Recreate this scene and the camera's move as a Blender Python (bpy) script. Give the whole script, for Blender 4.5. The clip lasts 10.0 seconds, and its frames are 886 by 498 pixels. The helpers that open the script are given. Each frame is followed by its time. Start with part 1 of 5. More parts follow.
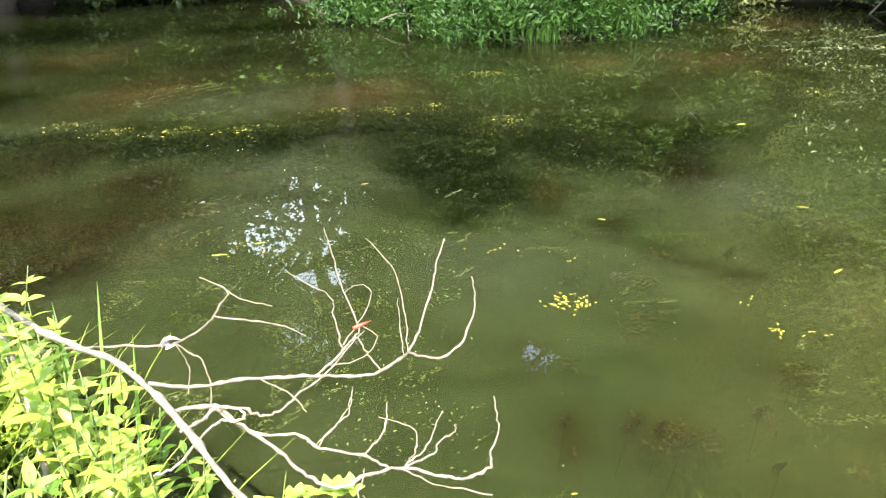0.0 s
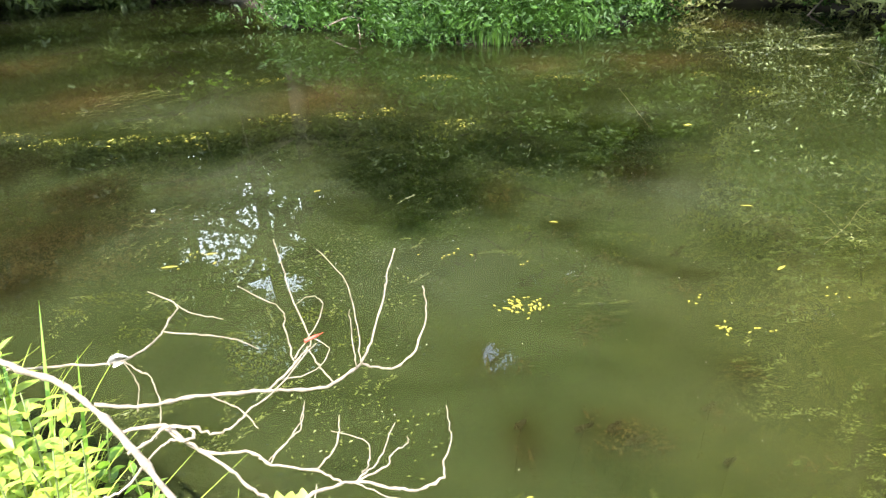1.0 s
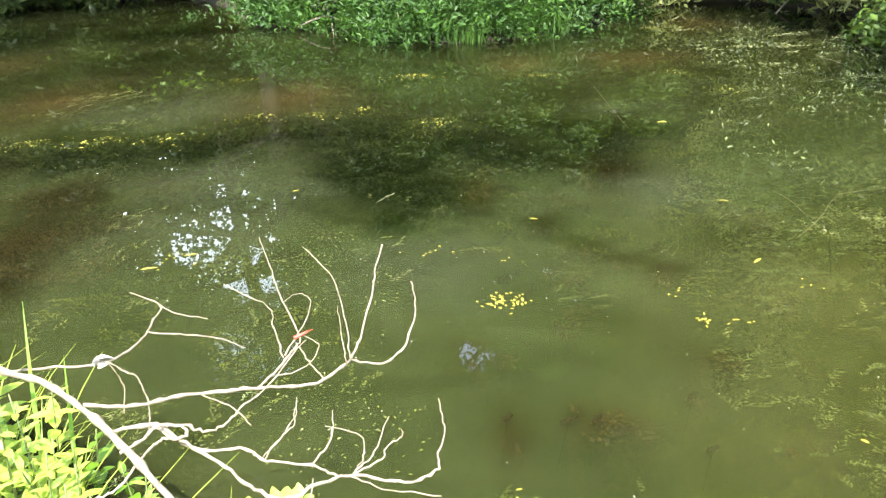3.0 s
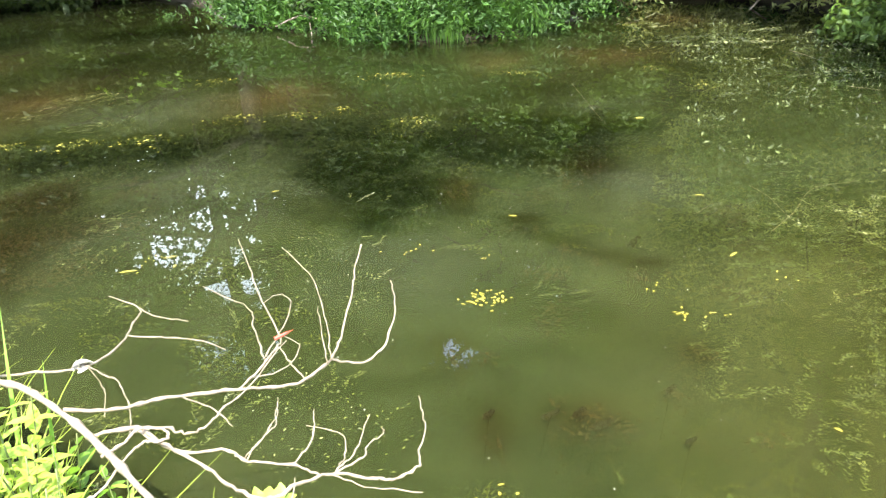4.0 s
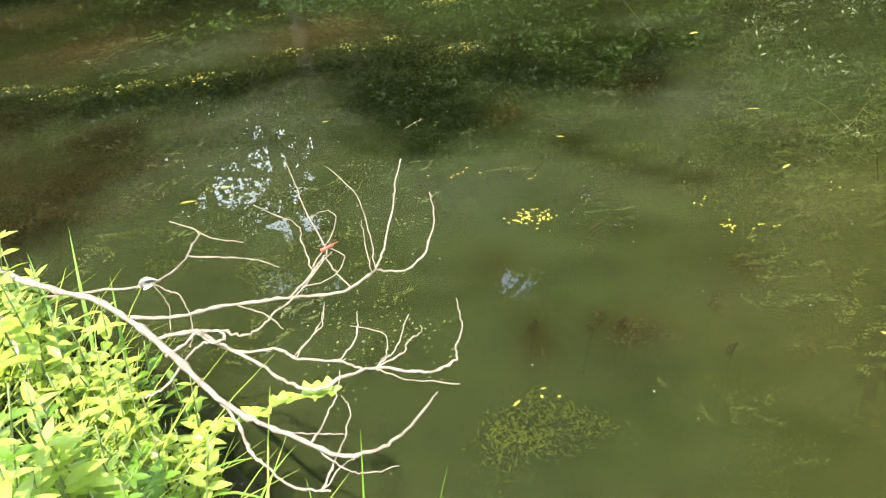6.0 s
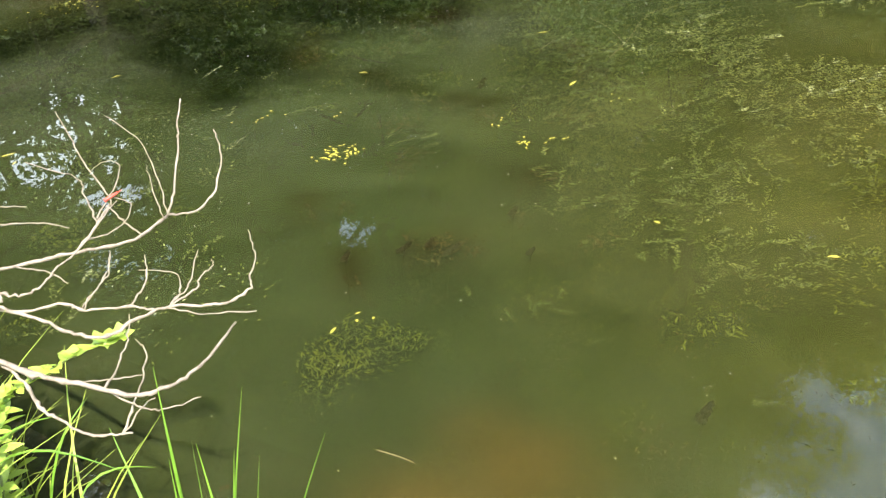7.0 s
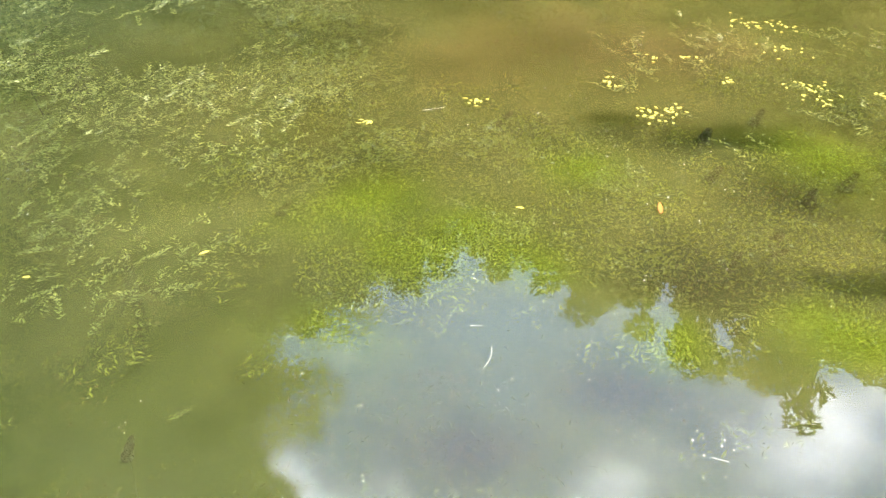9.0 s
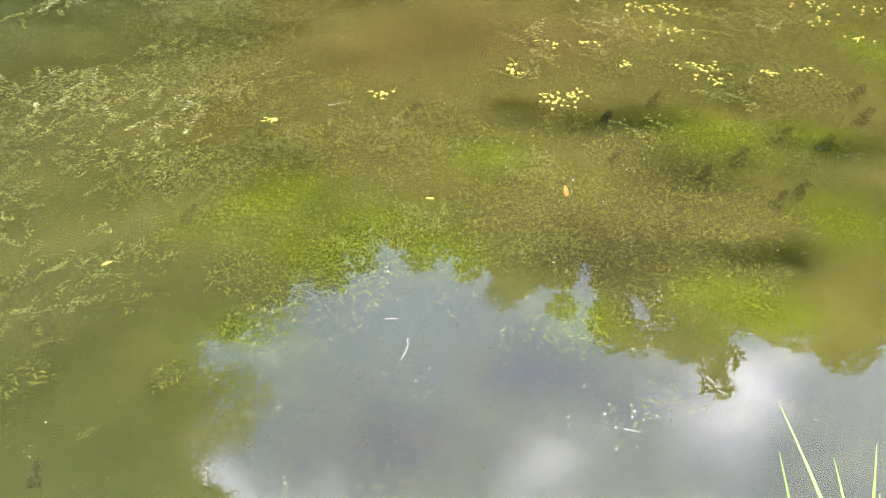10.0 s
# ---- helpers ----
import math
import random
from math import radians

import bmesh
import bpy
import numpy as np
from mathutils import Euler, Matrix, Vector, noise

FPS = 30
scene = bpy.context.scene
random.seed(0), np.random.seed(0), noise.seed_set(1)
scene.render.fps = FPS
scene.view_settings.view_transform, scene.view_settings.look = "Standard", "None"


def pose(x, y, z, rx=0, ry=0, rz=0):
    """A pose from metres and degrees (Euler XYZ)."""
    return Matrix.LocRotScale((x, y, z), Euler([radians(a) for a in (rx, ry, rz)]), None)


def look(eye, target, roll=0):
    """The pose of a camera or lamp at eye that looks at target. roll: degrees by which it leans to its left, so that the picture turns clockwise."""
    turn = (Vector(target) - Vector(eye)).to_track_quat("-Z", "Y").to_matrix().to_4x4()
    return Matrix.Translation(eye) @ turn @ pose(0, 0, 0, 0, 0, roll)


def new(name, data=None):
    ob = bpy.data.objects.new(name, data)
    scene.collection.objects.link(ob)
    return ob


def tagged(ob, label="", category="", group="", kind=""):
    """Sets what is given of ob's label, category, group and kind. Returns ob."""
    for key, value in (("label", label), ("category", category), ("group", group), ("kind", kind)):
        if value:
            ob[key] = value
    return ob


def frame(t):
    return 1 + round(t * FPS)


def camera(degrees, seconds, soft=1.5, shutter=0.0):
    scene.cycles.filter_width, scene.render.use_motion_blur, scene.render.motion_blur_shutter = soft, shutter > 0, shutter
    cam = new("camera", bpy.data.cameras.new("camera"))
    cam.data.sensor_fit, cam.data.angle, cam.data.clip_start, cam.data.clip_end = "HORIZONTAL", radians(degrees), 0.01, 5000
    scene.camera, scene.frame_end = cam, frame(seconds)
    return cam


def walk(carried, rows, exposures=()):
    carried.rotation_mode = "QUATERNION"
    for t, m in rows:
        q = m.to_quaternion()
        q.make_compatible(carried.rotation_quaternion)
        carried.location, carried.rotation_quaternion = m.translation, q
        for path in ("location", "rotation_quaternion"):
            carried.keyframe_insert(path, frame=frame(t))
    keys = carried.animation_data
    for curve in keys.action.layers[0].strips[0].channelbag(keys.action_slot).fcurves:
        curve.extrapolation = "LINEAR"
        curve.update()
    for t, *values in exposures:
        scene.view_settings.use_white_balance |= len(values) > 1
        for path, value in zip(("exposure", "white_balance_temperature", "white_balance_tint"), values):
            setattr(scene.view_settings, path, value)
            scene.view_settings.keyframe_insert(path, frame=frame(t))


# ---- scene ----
cam = camera(61.2, 10.0, soft=1.3)
PATH = [
    (0, (0.204, -0.149, 1.868), (0.093, 1.682, 1.071), -2.6),
    (0.5, (0.226, -0.142, 1.884), (0.166, 1.693, 1.092), -2.4),
    (1, (0.229, -0.145, 1.891), (0.231, 1.69, 1.094), -2.6),
    (1.5, (0.215, -0.147, 1.888), (0.255, 1.688, 1.093), -2.2),
    (2, (0.173, -0.151, 1.877), (0.207, 1.686, 1.088), -2.2),
    (3.5, (0.194, -0.177, 1.894), (0.292, 1.651, 1.088), -2.7),
    (4, (0.197, -0.185, 1.897), (0.313, 1.641, 1.09), -2.8),
    (4.5, (0.195, -0.182, 1.897), (0.303, 1.644, 1.087), -3.1),
    (5, (0.2, -0.196, 1.912), (0.281, 1.621, 1.079), -4.0),
    (5.2, (0.203, -0.222, 1.925), (0.191, 1.586, 1.071), -5.6),
    (6.3, (0.274, -0.338, 1.834), (0.211, 1.408, 0.86), -7.0),
    (6.5, (0.285, -0.374, 1.835), (0.239, 1.364, 0.845), -8.0),
    (6.8, (0.338, -0.378, 1.796), (0.52, 1.309, 0.739), -7.9),
    (7, (0.386, -0.399, 1.796), (0.721, 1.233, 0.69), -6.5),
    (7.2, (0.43, -0.42, 1.776), (0.913, 1.151, 0.641), -5.5),
    (7.5, (0.479, -0.444, 1.781), (1.19, 0.999, 0.592), -4.6),
    (8, (0.524, -0.452, 1.789), (1.489, 0.801, 0.565), -3.6),
    (8.5, (0.593, -0.503, 1.833), (1.795, 0.569, 0.648), -1.9),
    (9, (0.623, -0.571, 1.882), (2.03, 0.236, 0.711), 0.5),
    (9.5, (0.642, -0.607, 1.897), (2.12, 0.033, 0.711), 1.4),
    (10, (0.638, -0.617, 1.896), (2.124, 0.001, 0.708), 1.2),
]

EXPOSURES = [(0, 1.54, 6500, 11), (1.5, 1.67, 6500, 11), (3, 1.73, 6500, 11), (5, 1.71, 6500, 11), (6.5, 1.12, 6600, 11), (7.5, 1.44, 6500, 13), (8.2, 1.78, 6300, 15), (9, 1.97, 6100, 17), (10, 1.74, 6150, 25)]
walk(cam, [(t, look(eye, target, roll)) for t, eye, target, roll in PATH], EXPOSURES)

# ---- world and sun ----
SUN_AZ, SUN_EL = 186.0, 58.0     # from +y towards +x, and up
world = bpy.data.worlds.new("sky")
scene.world = world
world.use_nodes = True
wt = world.node_tree
wt.nodes.clear()


def wnode(kind, **settings):
    n = wt.nodes.new(kind)
    for key, value in settings.items():
        n.inputs[key].default_value = value
    return n


sky = wt.nodes.new("ShaderNodeTexSky")
sky.sky_type, sky.sun_disc = "NISHITA", False
sky.sun_elevation, sky.sun_rotation = radians(SUN_EL), radians(SUN_AZ)
sky.ozone_density = 3.0
coord = wt.nodes.new("ShaderNodeTexCoord")
stretch = wt.nodes.new("ShaderNodeMapping")
stretch.inputs["Scale"].default_value = (1.0, 1.0, 1.9)
stretch.inputs["Location"].default_value = (2.1, 1.6, 0.9)
puffs = wnode("ShaderNodeTexNoise", Scale=2.1, Detail=6.0, Roughness=0.52)
bank = wt.nodes.new("ShaderNodeVectorMath")
bank.operation = "DOT_PRODUCT"
bank.inputs[1].default_value = (0.6, 0.0, 0.8)
heap = wt.nodes.new("ShaderNodeMapRange")
heap.inputs["From Min"].default_value, heap.inputs["From Max"].default_value = 0.968, 0.996
heap.inputs["To Min"].default_value, heap.inputs["To Max"].default_value = 0.0, 0.16
heaped = wt.nodes.new("ShaderNodeMath")
cover = wt.nodes.new("ShaderNodeMapRange")
cover.interpolation_type = "SMOOTHSTEP"
cover.inputs["From Min"].default_value, cover.inputs["From Max"].default_value = 0.54, 0.74
cover.inputs["To Min"].default_value = 0.09
veil = wt.nodes.new("ShaderNodeMixRGB")
veil.inputs[2].default_value = (24.0, 25.0, 27.0, 1)
glow = wnode("ShaderNodeBackground", Strength=0.15)
sky_out = wt.nodes.new("ShaderNodeOutputWorld")
wt.links.new(coord.outputs["Generated"], stretch.inputs["Vector"])
wt.links.new(stretch.outputs[0], puffs.inputs["Vector"])
wt.links.new(coord.outputs["Generated"], bank.inputs[0])
wt.links.new(bank.outputs["Value"], heap.inputs["Value"])
wt.links.new(puffs.outputs[0], heaped.inputs[0])
wt.links.new(heap.outputs[0], heaped.inputs[1])
wt.links.new(heaped.outputs[0], cover.inputs["Value"])
split = wt.nodes.new("ShaderNodeSeparateXYZ")
low = wt.nodes.new("ShaderNodeMapRange")
low.inputs["From Min"].default_value, low.inputs["From Max"].default_value = 0.1, 0.6
low.inputs["To Min"].default_value, low.inputs["To Max"].default_value = 0.95, 0.0
hazy = wt.nodes.new("ShaderNodeMath")
hazy.operation = "MAXIMUM"
wt.links.new(coord.outputs["Generated"], split.inputs[0])
wt.links.new(split.outputs["Z"], low.inputs["Value"])
wt.links.new(low.outputs[0], hazy.inputs[0])
wt.links.new(cover.outputs[0], hazy.inputs[1])
wt.links.new(hazy.outputs[0], veil.inputs[0])
clear = wt.nodes.new("ShaderNodeMixRGB")
clear.blend_type = "MULTIPLY"
clear.inputs[0].default_value = 1.0
clear.inputs[2].default_value = (1.68, 1.84, 2.12, 1)
wt.links.new(sky.outputs[0], clear.inputs[1])
wt.links.new(clear.outputs[0], veil.inputs[1])
wt.links.new(veil.outputs[0], glow.inputs["Color"])
wt.links.new(glow.outputs[0], sky_out.inputs[0])

sun = new("sun", bpy.data.lights.new("sun", "SUN"))
sun.data.energy, sun.data.angle, sun.data.color = 4.5, radians(0.53), (1.0, 0.95, 0.86)
toward = Vector((math.sin(radians(SUN_AZ)) * math.cos(radians(SUN_EL)), math.cos(radians(SUN_AZ)) * math.cos(radians(SUN_EL)), math.sin(radians(SUN_EL))))
sun.matrix_world = look(toward * 60, (0, 0, 0))


# ---- materials ----
def material(name):
    m = bpy.data.materials.new(name)
    m.use_nodes = True
    m.node_tree.nodes.clear()
    return m, m.node_tree


def ramp(nt, source, stops):
    r = nt.nodes.new("ShaderNodeValToRGB")
    e = r.color_ramp.elements
    while len(e) < len(stops):
        e.new(0.5)
    for slot, (at, colour) in zip(e, stops):
        slot.position, slot.color = at, (*colour, 1)
    nt.links.new(source, r.inputs[0])
    return r.outputs[0]


def noise_of(nt, scale, detail=5.0, rough=0.6, space="Object", stretch=None, swirl=0.0):
    c = nt.nodes.new("ShaderNodeTexCoord")
    n = nt.nodes.new("ShaderNodeTexNoise")
    n.inputs["Scale"].default_value, n.inputs["Detail"].default_value, n.inputs["Roughness"].default_value = scale, detail, rough
    n.inputs["Distortion"].default_value = swirl
    out = c.outputs[space]
    if stretch:
        mp = nt.nodes.new("ShaderNodeMapping")
        mp.inputs["Scale"].default_value = stretch
        nt.links.new(out, mp.inputs["Vector"])
        out = mp.outputs[0]
    nt.links.new(out, n.inputs["Vector"])
    return n.outputs[0]


def mix_colour(nt, fac, a, b, how="MIX"):
    m = nt.nodes.new("ShaderNodeMixRGB")
    m.blend_type = how
    for slot, v in zip(m.inputs, (fac, a, b)):
        if isinstance(v, (int, float)):
            slot.default_value = v
        elif isinstance(v, tuple):
            slot.default_value = (*v, 1)
        else:
            nt.links.new(v, slot)
    return m.outputs[0]


def bump(nt, height, strength, distance):
    b = nt.nodes.new("ShaderNodeBump")
    b.inputs["Strength"].default_value, b.inputs["Distance"].default_value = strength, distance
    nt.links.new(height, b.inputs["Height"])
    return b.outputs[0]


def surface(name, dark, light, scale=8.0, fine=60.0, rough=0.8, relief=0.3, distance=0.01, translucent=0.0, by_object=0.0, by_island=0.0):
    """A two-scale surface between two colours; leaves let light through."""
    m, nt = material(name)
    broad, grain = noise_of(nt, scale), noise_of(nt, fine, 3.0)
    tone = mix_colour(nt, 0.35, broad, grain)
    colour = ramp(nt, tone, [(0.3, dark), (0.7, light)])
    for share, kind, out in ((by_object, "ShaderNodeObjectInfo", "Random"), (by_island, "ShaderNodeNewGeometry", "Random Per Island")):
        if share:
            info = nt.nodes.new(kind)
            shade = ramp(nt, info.outputs[out], [(0.0, (1 - share,) * 3), (1.0, (1.0 + share * 0.5, 1.0 + share * 0.4, 1.0 - share * 0.2))])
            colour = mix_colour(nt, 1.0, colour, shade, "MULTIPLY")
    p = nt.nodes.new("ShaderNodeBsdfPrincipled")
    p.inputs["Roughness"].default_value = rough
    nt.links.new(colour, p.inputs["Base Color"])
    if relief:
        nt.links.new(bump(nt, tone, relief, distance), p.inputs["Normal"])
    out = nt.nodes.new("ShaderNodeOutputMaterial")
    if translucent:
        tr = nt.nodes.new("ShaderNodeBsdfTranslucent")
        nt.links.new(mix_colour(nt, 1.0, colour, (1.15, 1.1, 0.45), "MULTIPLY"), tr.inputs["Color"])
        mx = nt.nodes.new("ShaderNodeMixShader")
        mx.inputs[0].default_value = translucent
        nt.links.new(p.outputs[0], mx.inputs[1])
        nt.links.new(tr.outputs[0], mx.inputs[2])
        nt.links.new(mx.outputs[0], out.inputs[0])
    else:
        nt.links.new(p.outputs[0], out.inputs[0])
    return m


def murk(name, share, spread, scale, glossy=False):
    """Turbid water: a thin sheet of suspended silt that hides part of what lies below; the top sheet also mirrors."""
    m, nt = material(name)
    cloud = noise_of(nt, scale, 6.0, 0.58, swirl=0.7)
    fleck = noise_of(nt, scale * 6.0, 6.0, 0.65, swirl=0.5)
    pigment = nt.nodes.new("ShaderNodeAttribute")
    pigment.attribute_name = "pigment"
    clear = nt.nodes.new("ShaderNodeBsdfTransparent")
    clear.inputs[0].default_value = (0.9, 0.93, 0.72, 1)
    silt = nt.nodes.new("ShaderNodeBsdfDiffuse")
    mottle = ramp(nt, mix_colour(nt, 0.45, cloud, fleck), [(0.34, (0.7, 0.74, 0.7)), (0.5, (1.0, 1.0, 1.0)), (0.66, (1.32, 1.26, 1.26))])
    nt.links.new(mix_colour(nt, 1.0, pigment.outputs["Color"], mottle, "MULTIPLY"), silt.inputs["Color"])
    amount = nt.nodes.new("ShaderNodeMapRange")
    amount.inputs["From Min"].default_value, amount.inputs["From Max"].default_value = 0.3, 0.7
    amount.inputs["To Min"].default_value, amount.inputs["To Max"].default_value = share - spread, share + spread
    nt.links.new(cloud, amount.inputs["Value"])
    thick = nt.nodes.new("ShaderNodeMath")
    thick.operation = "MULTIPLY"
    thick.use_clamp = True
    nt.links.new(amount.outputs[0], thick.inputs[0])
    nt.links.new(pigment.outputs["Alpha"], thick.inputs[1])
    body = nt.nodes.new("ShaderNodeMixShader")
    nt.links.new(thick.outputs[0], body.inputs[0])
    nt.links.new(clear.outputs[0], body.inputs[1])
    nt.links.new(silt.outputs[0], body.inputs[2])
    out = nt.nodes.new("ShaderNodeOutputMaterial")
    if not glossy:
        nt.links.new(body.outputs[0], out.inputs[0])
        return m
    shine = nt.nodes.new("ShaderNodeBsdfGlossy")
    shine.inputs["Roughness"].default_value = 0.0
    edge = nt.nodes.new("ShaderNodeFresnel")
    edge.inputs["IOR"].default_value = 1.6
    top = nt.nodes.new("ShaderNodeMixShader")
    nt.links.new(edge.outputs[0], top.inputs[0])
    nt.links.new(body.outputs[0], top.inputs[1])
    nt.links.new(shine.outputs[0], top.inputs[2])
    nt.links.new(top.outputs[0], out.inputs[0])
    return m


WATER = murk("pond_water", 0.27, 0.1, 0.9, glossy=True)
HAZE_UPPER = murk("silt_upper", 0.5, 0.14, 1.3)
HAZE_LOWER = murk("silt_lower", 0.55, 0.15, 0.8)
EARTH = surface("bank_earth", (0.018, 0.016, 0.008), (0.06, 0.048, 0.026), 1.6, 30.0, 0.95, 0.6, 0.03)
DEAD_WOOD = surface("bleached_bark", (0.12, 0.088, 0.056), (0.43, 0.36, 0.255), 22.0, 160.0, 0.75, 0.5, 0.003)
BARK = surface("tree_bark", (0.015, 0.012, 0.008), (0.06, 0.048, 0.033), 6.0, 50.0, 0.9, 0.8, 0.03)
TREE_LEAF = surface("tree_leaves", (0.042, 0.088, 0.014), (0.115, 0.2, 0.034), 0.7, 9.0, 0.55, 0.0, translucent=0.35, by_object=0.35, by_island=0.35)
# Same leaves as TREE_LEAF, with shade put into a darker green.
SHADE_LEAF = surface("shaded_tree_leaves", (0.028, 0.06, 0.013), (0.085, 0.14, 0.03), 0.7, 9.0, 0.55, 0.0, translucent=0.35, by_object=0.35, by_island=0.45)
WEED_LEAF = surface("bank_leaves", (0.3, 0.46, 0.05), (0.62, 0.78, 0.2), 6.0, 60.0, 0.36, 0.15, 0.002, translucent=0.3, by_object=0.3, by_island=0.25)
FAR_LEAF = surface("far_bank_leaves", (0.023, 0.074, 0.01), (0.084, 0.198, 0.027), 2.0, 20.0, 0.55, 0.0, translucent=0.3, by_object=0.25, by_island=0.4)
SHORT_GRASS = surface("short_bank_grass", (0.035, 0.075, 0.012), (0.13, 0.2, 0.03), 1.5, 30.0, 0.6, 0.0, translucent=0.25, by_island=0.5)
FAR_GRASS = surface("far_bank_grass", (0.03, 0.09, 0.012), (0.1, 0.22, 0.032), 2.0, 20.0, 0.5, 0.0, translucent=0.3, by_object=0.2, by_island=0.4)
DEEP_LEAF = surface("deep_green_leaves", (0.1, 0.24, 0.02), (0.25, 0.42, 0.045), 6.0, 60.0, 0.45, 0.15, 0.002, translucent=0.3, by_object=0.3, by_island=0.25)
GRASS = surface("grass_blades", (0.26, 0.38, 0.04), (0.55, 0.66, 0.13), 5.0, 50.0, 0.5, 0.0, translucent=0.3, by_object=0.2, by_island=0.3)
REED = surface("reed_blades", (0.1, 0.26, 0.02), (0.26, 0.47, 0.05), 5.0, 50.0, 0.45, 0.0, translucent=0.3, by_object=0.2)
STEM = surface("green_stems", (0.10, 0.14, 0.04), (0.22, 0.26, 0.08), 8.0, 60.0, 0.6, 0.1)
ASH_LEAF = surface("ash_leaves", (0.18, 0.24, 0.09), (0.4, 0.46, 0.22), 0.7, 9.0, 0.5, 0.0, translucent=0.35, by_object=0.1, by_island=0.5)
# Yellow-green algae; on the weed crests the pale colour stands for sunlight.
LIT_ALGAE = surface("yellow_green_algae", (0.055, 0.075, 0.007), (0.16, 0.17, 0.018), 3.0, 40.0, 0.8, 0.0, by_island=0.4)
PEAT = surface("brown_water_weed", (0.034, 0.024, 0.008), (0.1, 0.066, 0.021), 3.0, 40.0, 0.8, 0.0, by_island=0.4)
PETAL = surface("fallen_yellow_leaves", (0.3, 0.27, 0.03), (0.62, 0.56, 0.1), 20.0, 120.0, 0.5, 0.1, 0.002, by_object=0.25, by_island=0.3)
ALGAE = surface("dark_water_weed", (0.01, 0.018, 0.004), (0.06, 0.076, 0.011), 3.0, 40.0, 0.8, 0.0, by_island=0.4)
PONDWEED = surface("pale_pondweed", (0.05, 0.07, 0.018), (0.13, 0.155, 0.045), 3.0, 40.0, 0.7, 0.0, by_island=0.4)
# Both spray colours serve weed and leaves mirrored in the water.
SPRAY = surface("pale_weed_and_reflection", (0.12, 0.145, 0.05), (0.36, 0.38, 0.19), 3.0, 40.0, 0.6, 0.0, by_island=0.5)
BROAD_SPRAY = surface("grey_green_weed_and_reflection", (0.05, 0.075, 0.022), (0.17, 0.205, 0.085), 3.0, 40.0, 0.6, 0.0, by_island=0.6)
PALE_WEED = surface("pale_emergent_leaves", (0.08, 0.14, 0.03), (0.24, 0.31, 0.1), 3.0, 40.0, 0.5, 0.0, translucent=0.25, by_island=0.5)
BLACK_WEED = surface("blackish_water_weed", (0.005, 0.011, 0.003), (0.032, 0.046, 0.008), 3.0, 40.0, 0.8, 0.0, by_island=0.4)
STRAW = surface("dry_straw", (0.24, 0.18, 0.08), (0.44, 0.35, 0.18), 30.0, 120.0, 0.7, 0.0)
OLIVE_WEED = surface("olive_water_weed", (0.018, 0.03, 0.004), (0.088, 0.108, 0.012), 3.0, 40.0, 0.8, 0.0, by_island=0.4)
RED = surface("red_plastic", (0.5, 0.05, 0.03), (0.7, 0.09, 0.05), 10.0, 80.0, 0.4, 0.0)
PAPER = surface("pale_dry_leaf", (0.36, 0.34, 0.28), (0.62, 0.6, 0.53), 20.0, 90.0, 0.7, 0.3, 0.002)


# ---- mesh helpers ----
def mesh_of(name, verts, faces, mat, smooth=False):
    me = bpy.data.meshes.new(name)
    me.from_pydata([tuple(map(float, v)) for v in verts], [], [tuple(map(int, f)) for f in faces])
    me.materials.append(mat)
    if smooth:
        me.polygons.foreach_set("use_smooth", [True] * len(me.polygons))
    me.update()
    return me


def part(name, me, parent, label="", at=None):
    ob = new(name, me)
    ob.parent = parent
    if at is not None:
        ob.matrix_basis = at
    return tagged(ob, label)


def thing(name, at, label, category, group="", kind=""):
    ob = new(name)
    ob.matrix_basis = at
    ob.empty_display_size = 0.1
    return tagged(ob, label, category, group, kind)


def smooth_line(points, per=5):
    """A rounded line through a few points."""
    p = np.array(points, float)
    p = np.vstack([2 * p[0] - p[1], p, 2 * p[-1] - p[-2]])
    out = []
    for i in range(1, len(p) - 2):
        for u in np.arange(per) / per:
            a, b, c, d = p[i - 1], p[i], p[i + 1], p[i + 2]
            out.append(0.5 * (2 * b + (c - a) * u + (2 * a - 5 * b + 4 * c - d) * u**2 + (3 * b - a - 3 * c + d) * u**3))
    return np.vstack([out, p[-2]])


def tube(line, r0, r1, sides=7, knots=0.0, rng=None):
    """Verts and faces of a tapered round stem along a line."""
    line = np.asarray(line, float)
    n = len(line)
    verts, faces = [], []
    side = None
    for i, c in enumerate(line):
        d = line[min(i + 1, n - 1)] - line[max(i - 1, 0)]
        d = d / (np.linalg.norm(d) + 1e-9)
        if side is None:
            side = np.cross(d, (0.31, 0.2, 0.93))
        side = side - d * (side @ d)
        side /= np.linalg.norm(side) + 1e-9
        other = np.cross(d, side)
        r = r0 + (r1 - r0) * i / (n - 1)
        if rng is not None and knots:
            r *= 1 + knots * rng.uniform(-1, 1) + (knots * 2.5 if rng.random() < 0.08 else 0)
        for k in range(sides):
            a = 2 * math.pi * k / sides
            verts.append(c + r * (math.cos(a) * side + math.sin(a) * other))
    for i in range(n - 1):
        for k in range(sides):
            faces.append((i * sides + k, i * sides + (k + 1) % sides, (i + 1) * sides + (k + 1) % sides, (i + 1) * sides + k))
    faces += [tuple(range(sides - 1, -1, -1)), tuple(range((n - 1) * sides, n * sides))]
    return verts, faces


def joined(pieces):
    verts, faces = [], []
    for v, f in pieces:
        k = len(verts)
        verts.extend(v)
        faces.extend(tuple(i + k for i in q) for q in f)
    return verts, faces


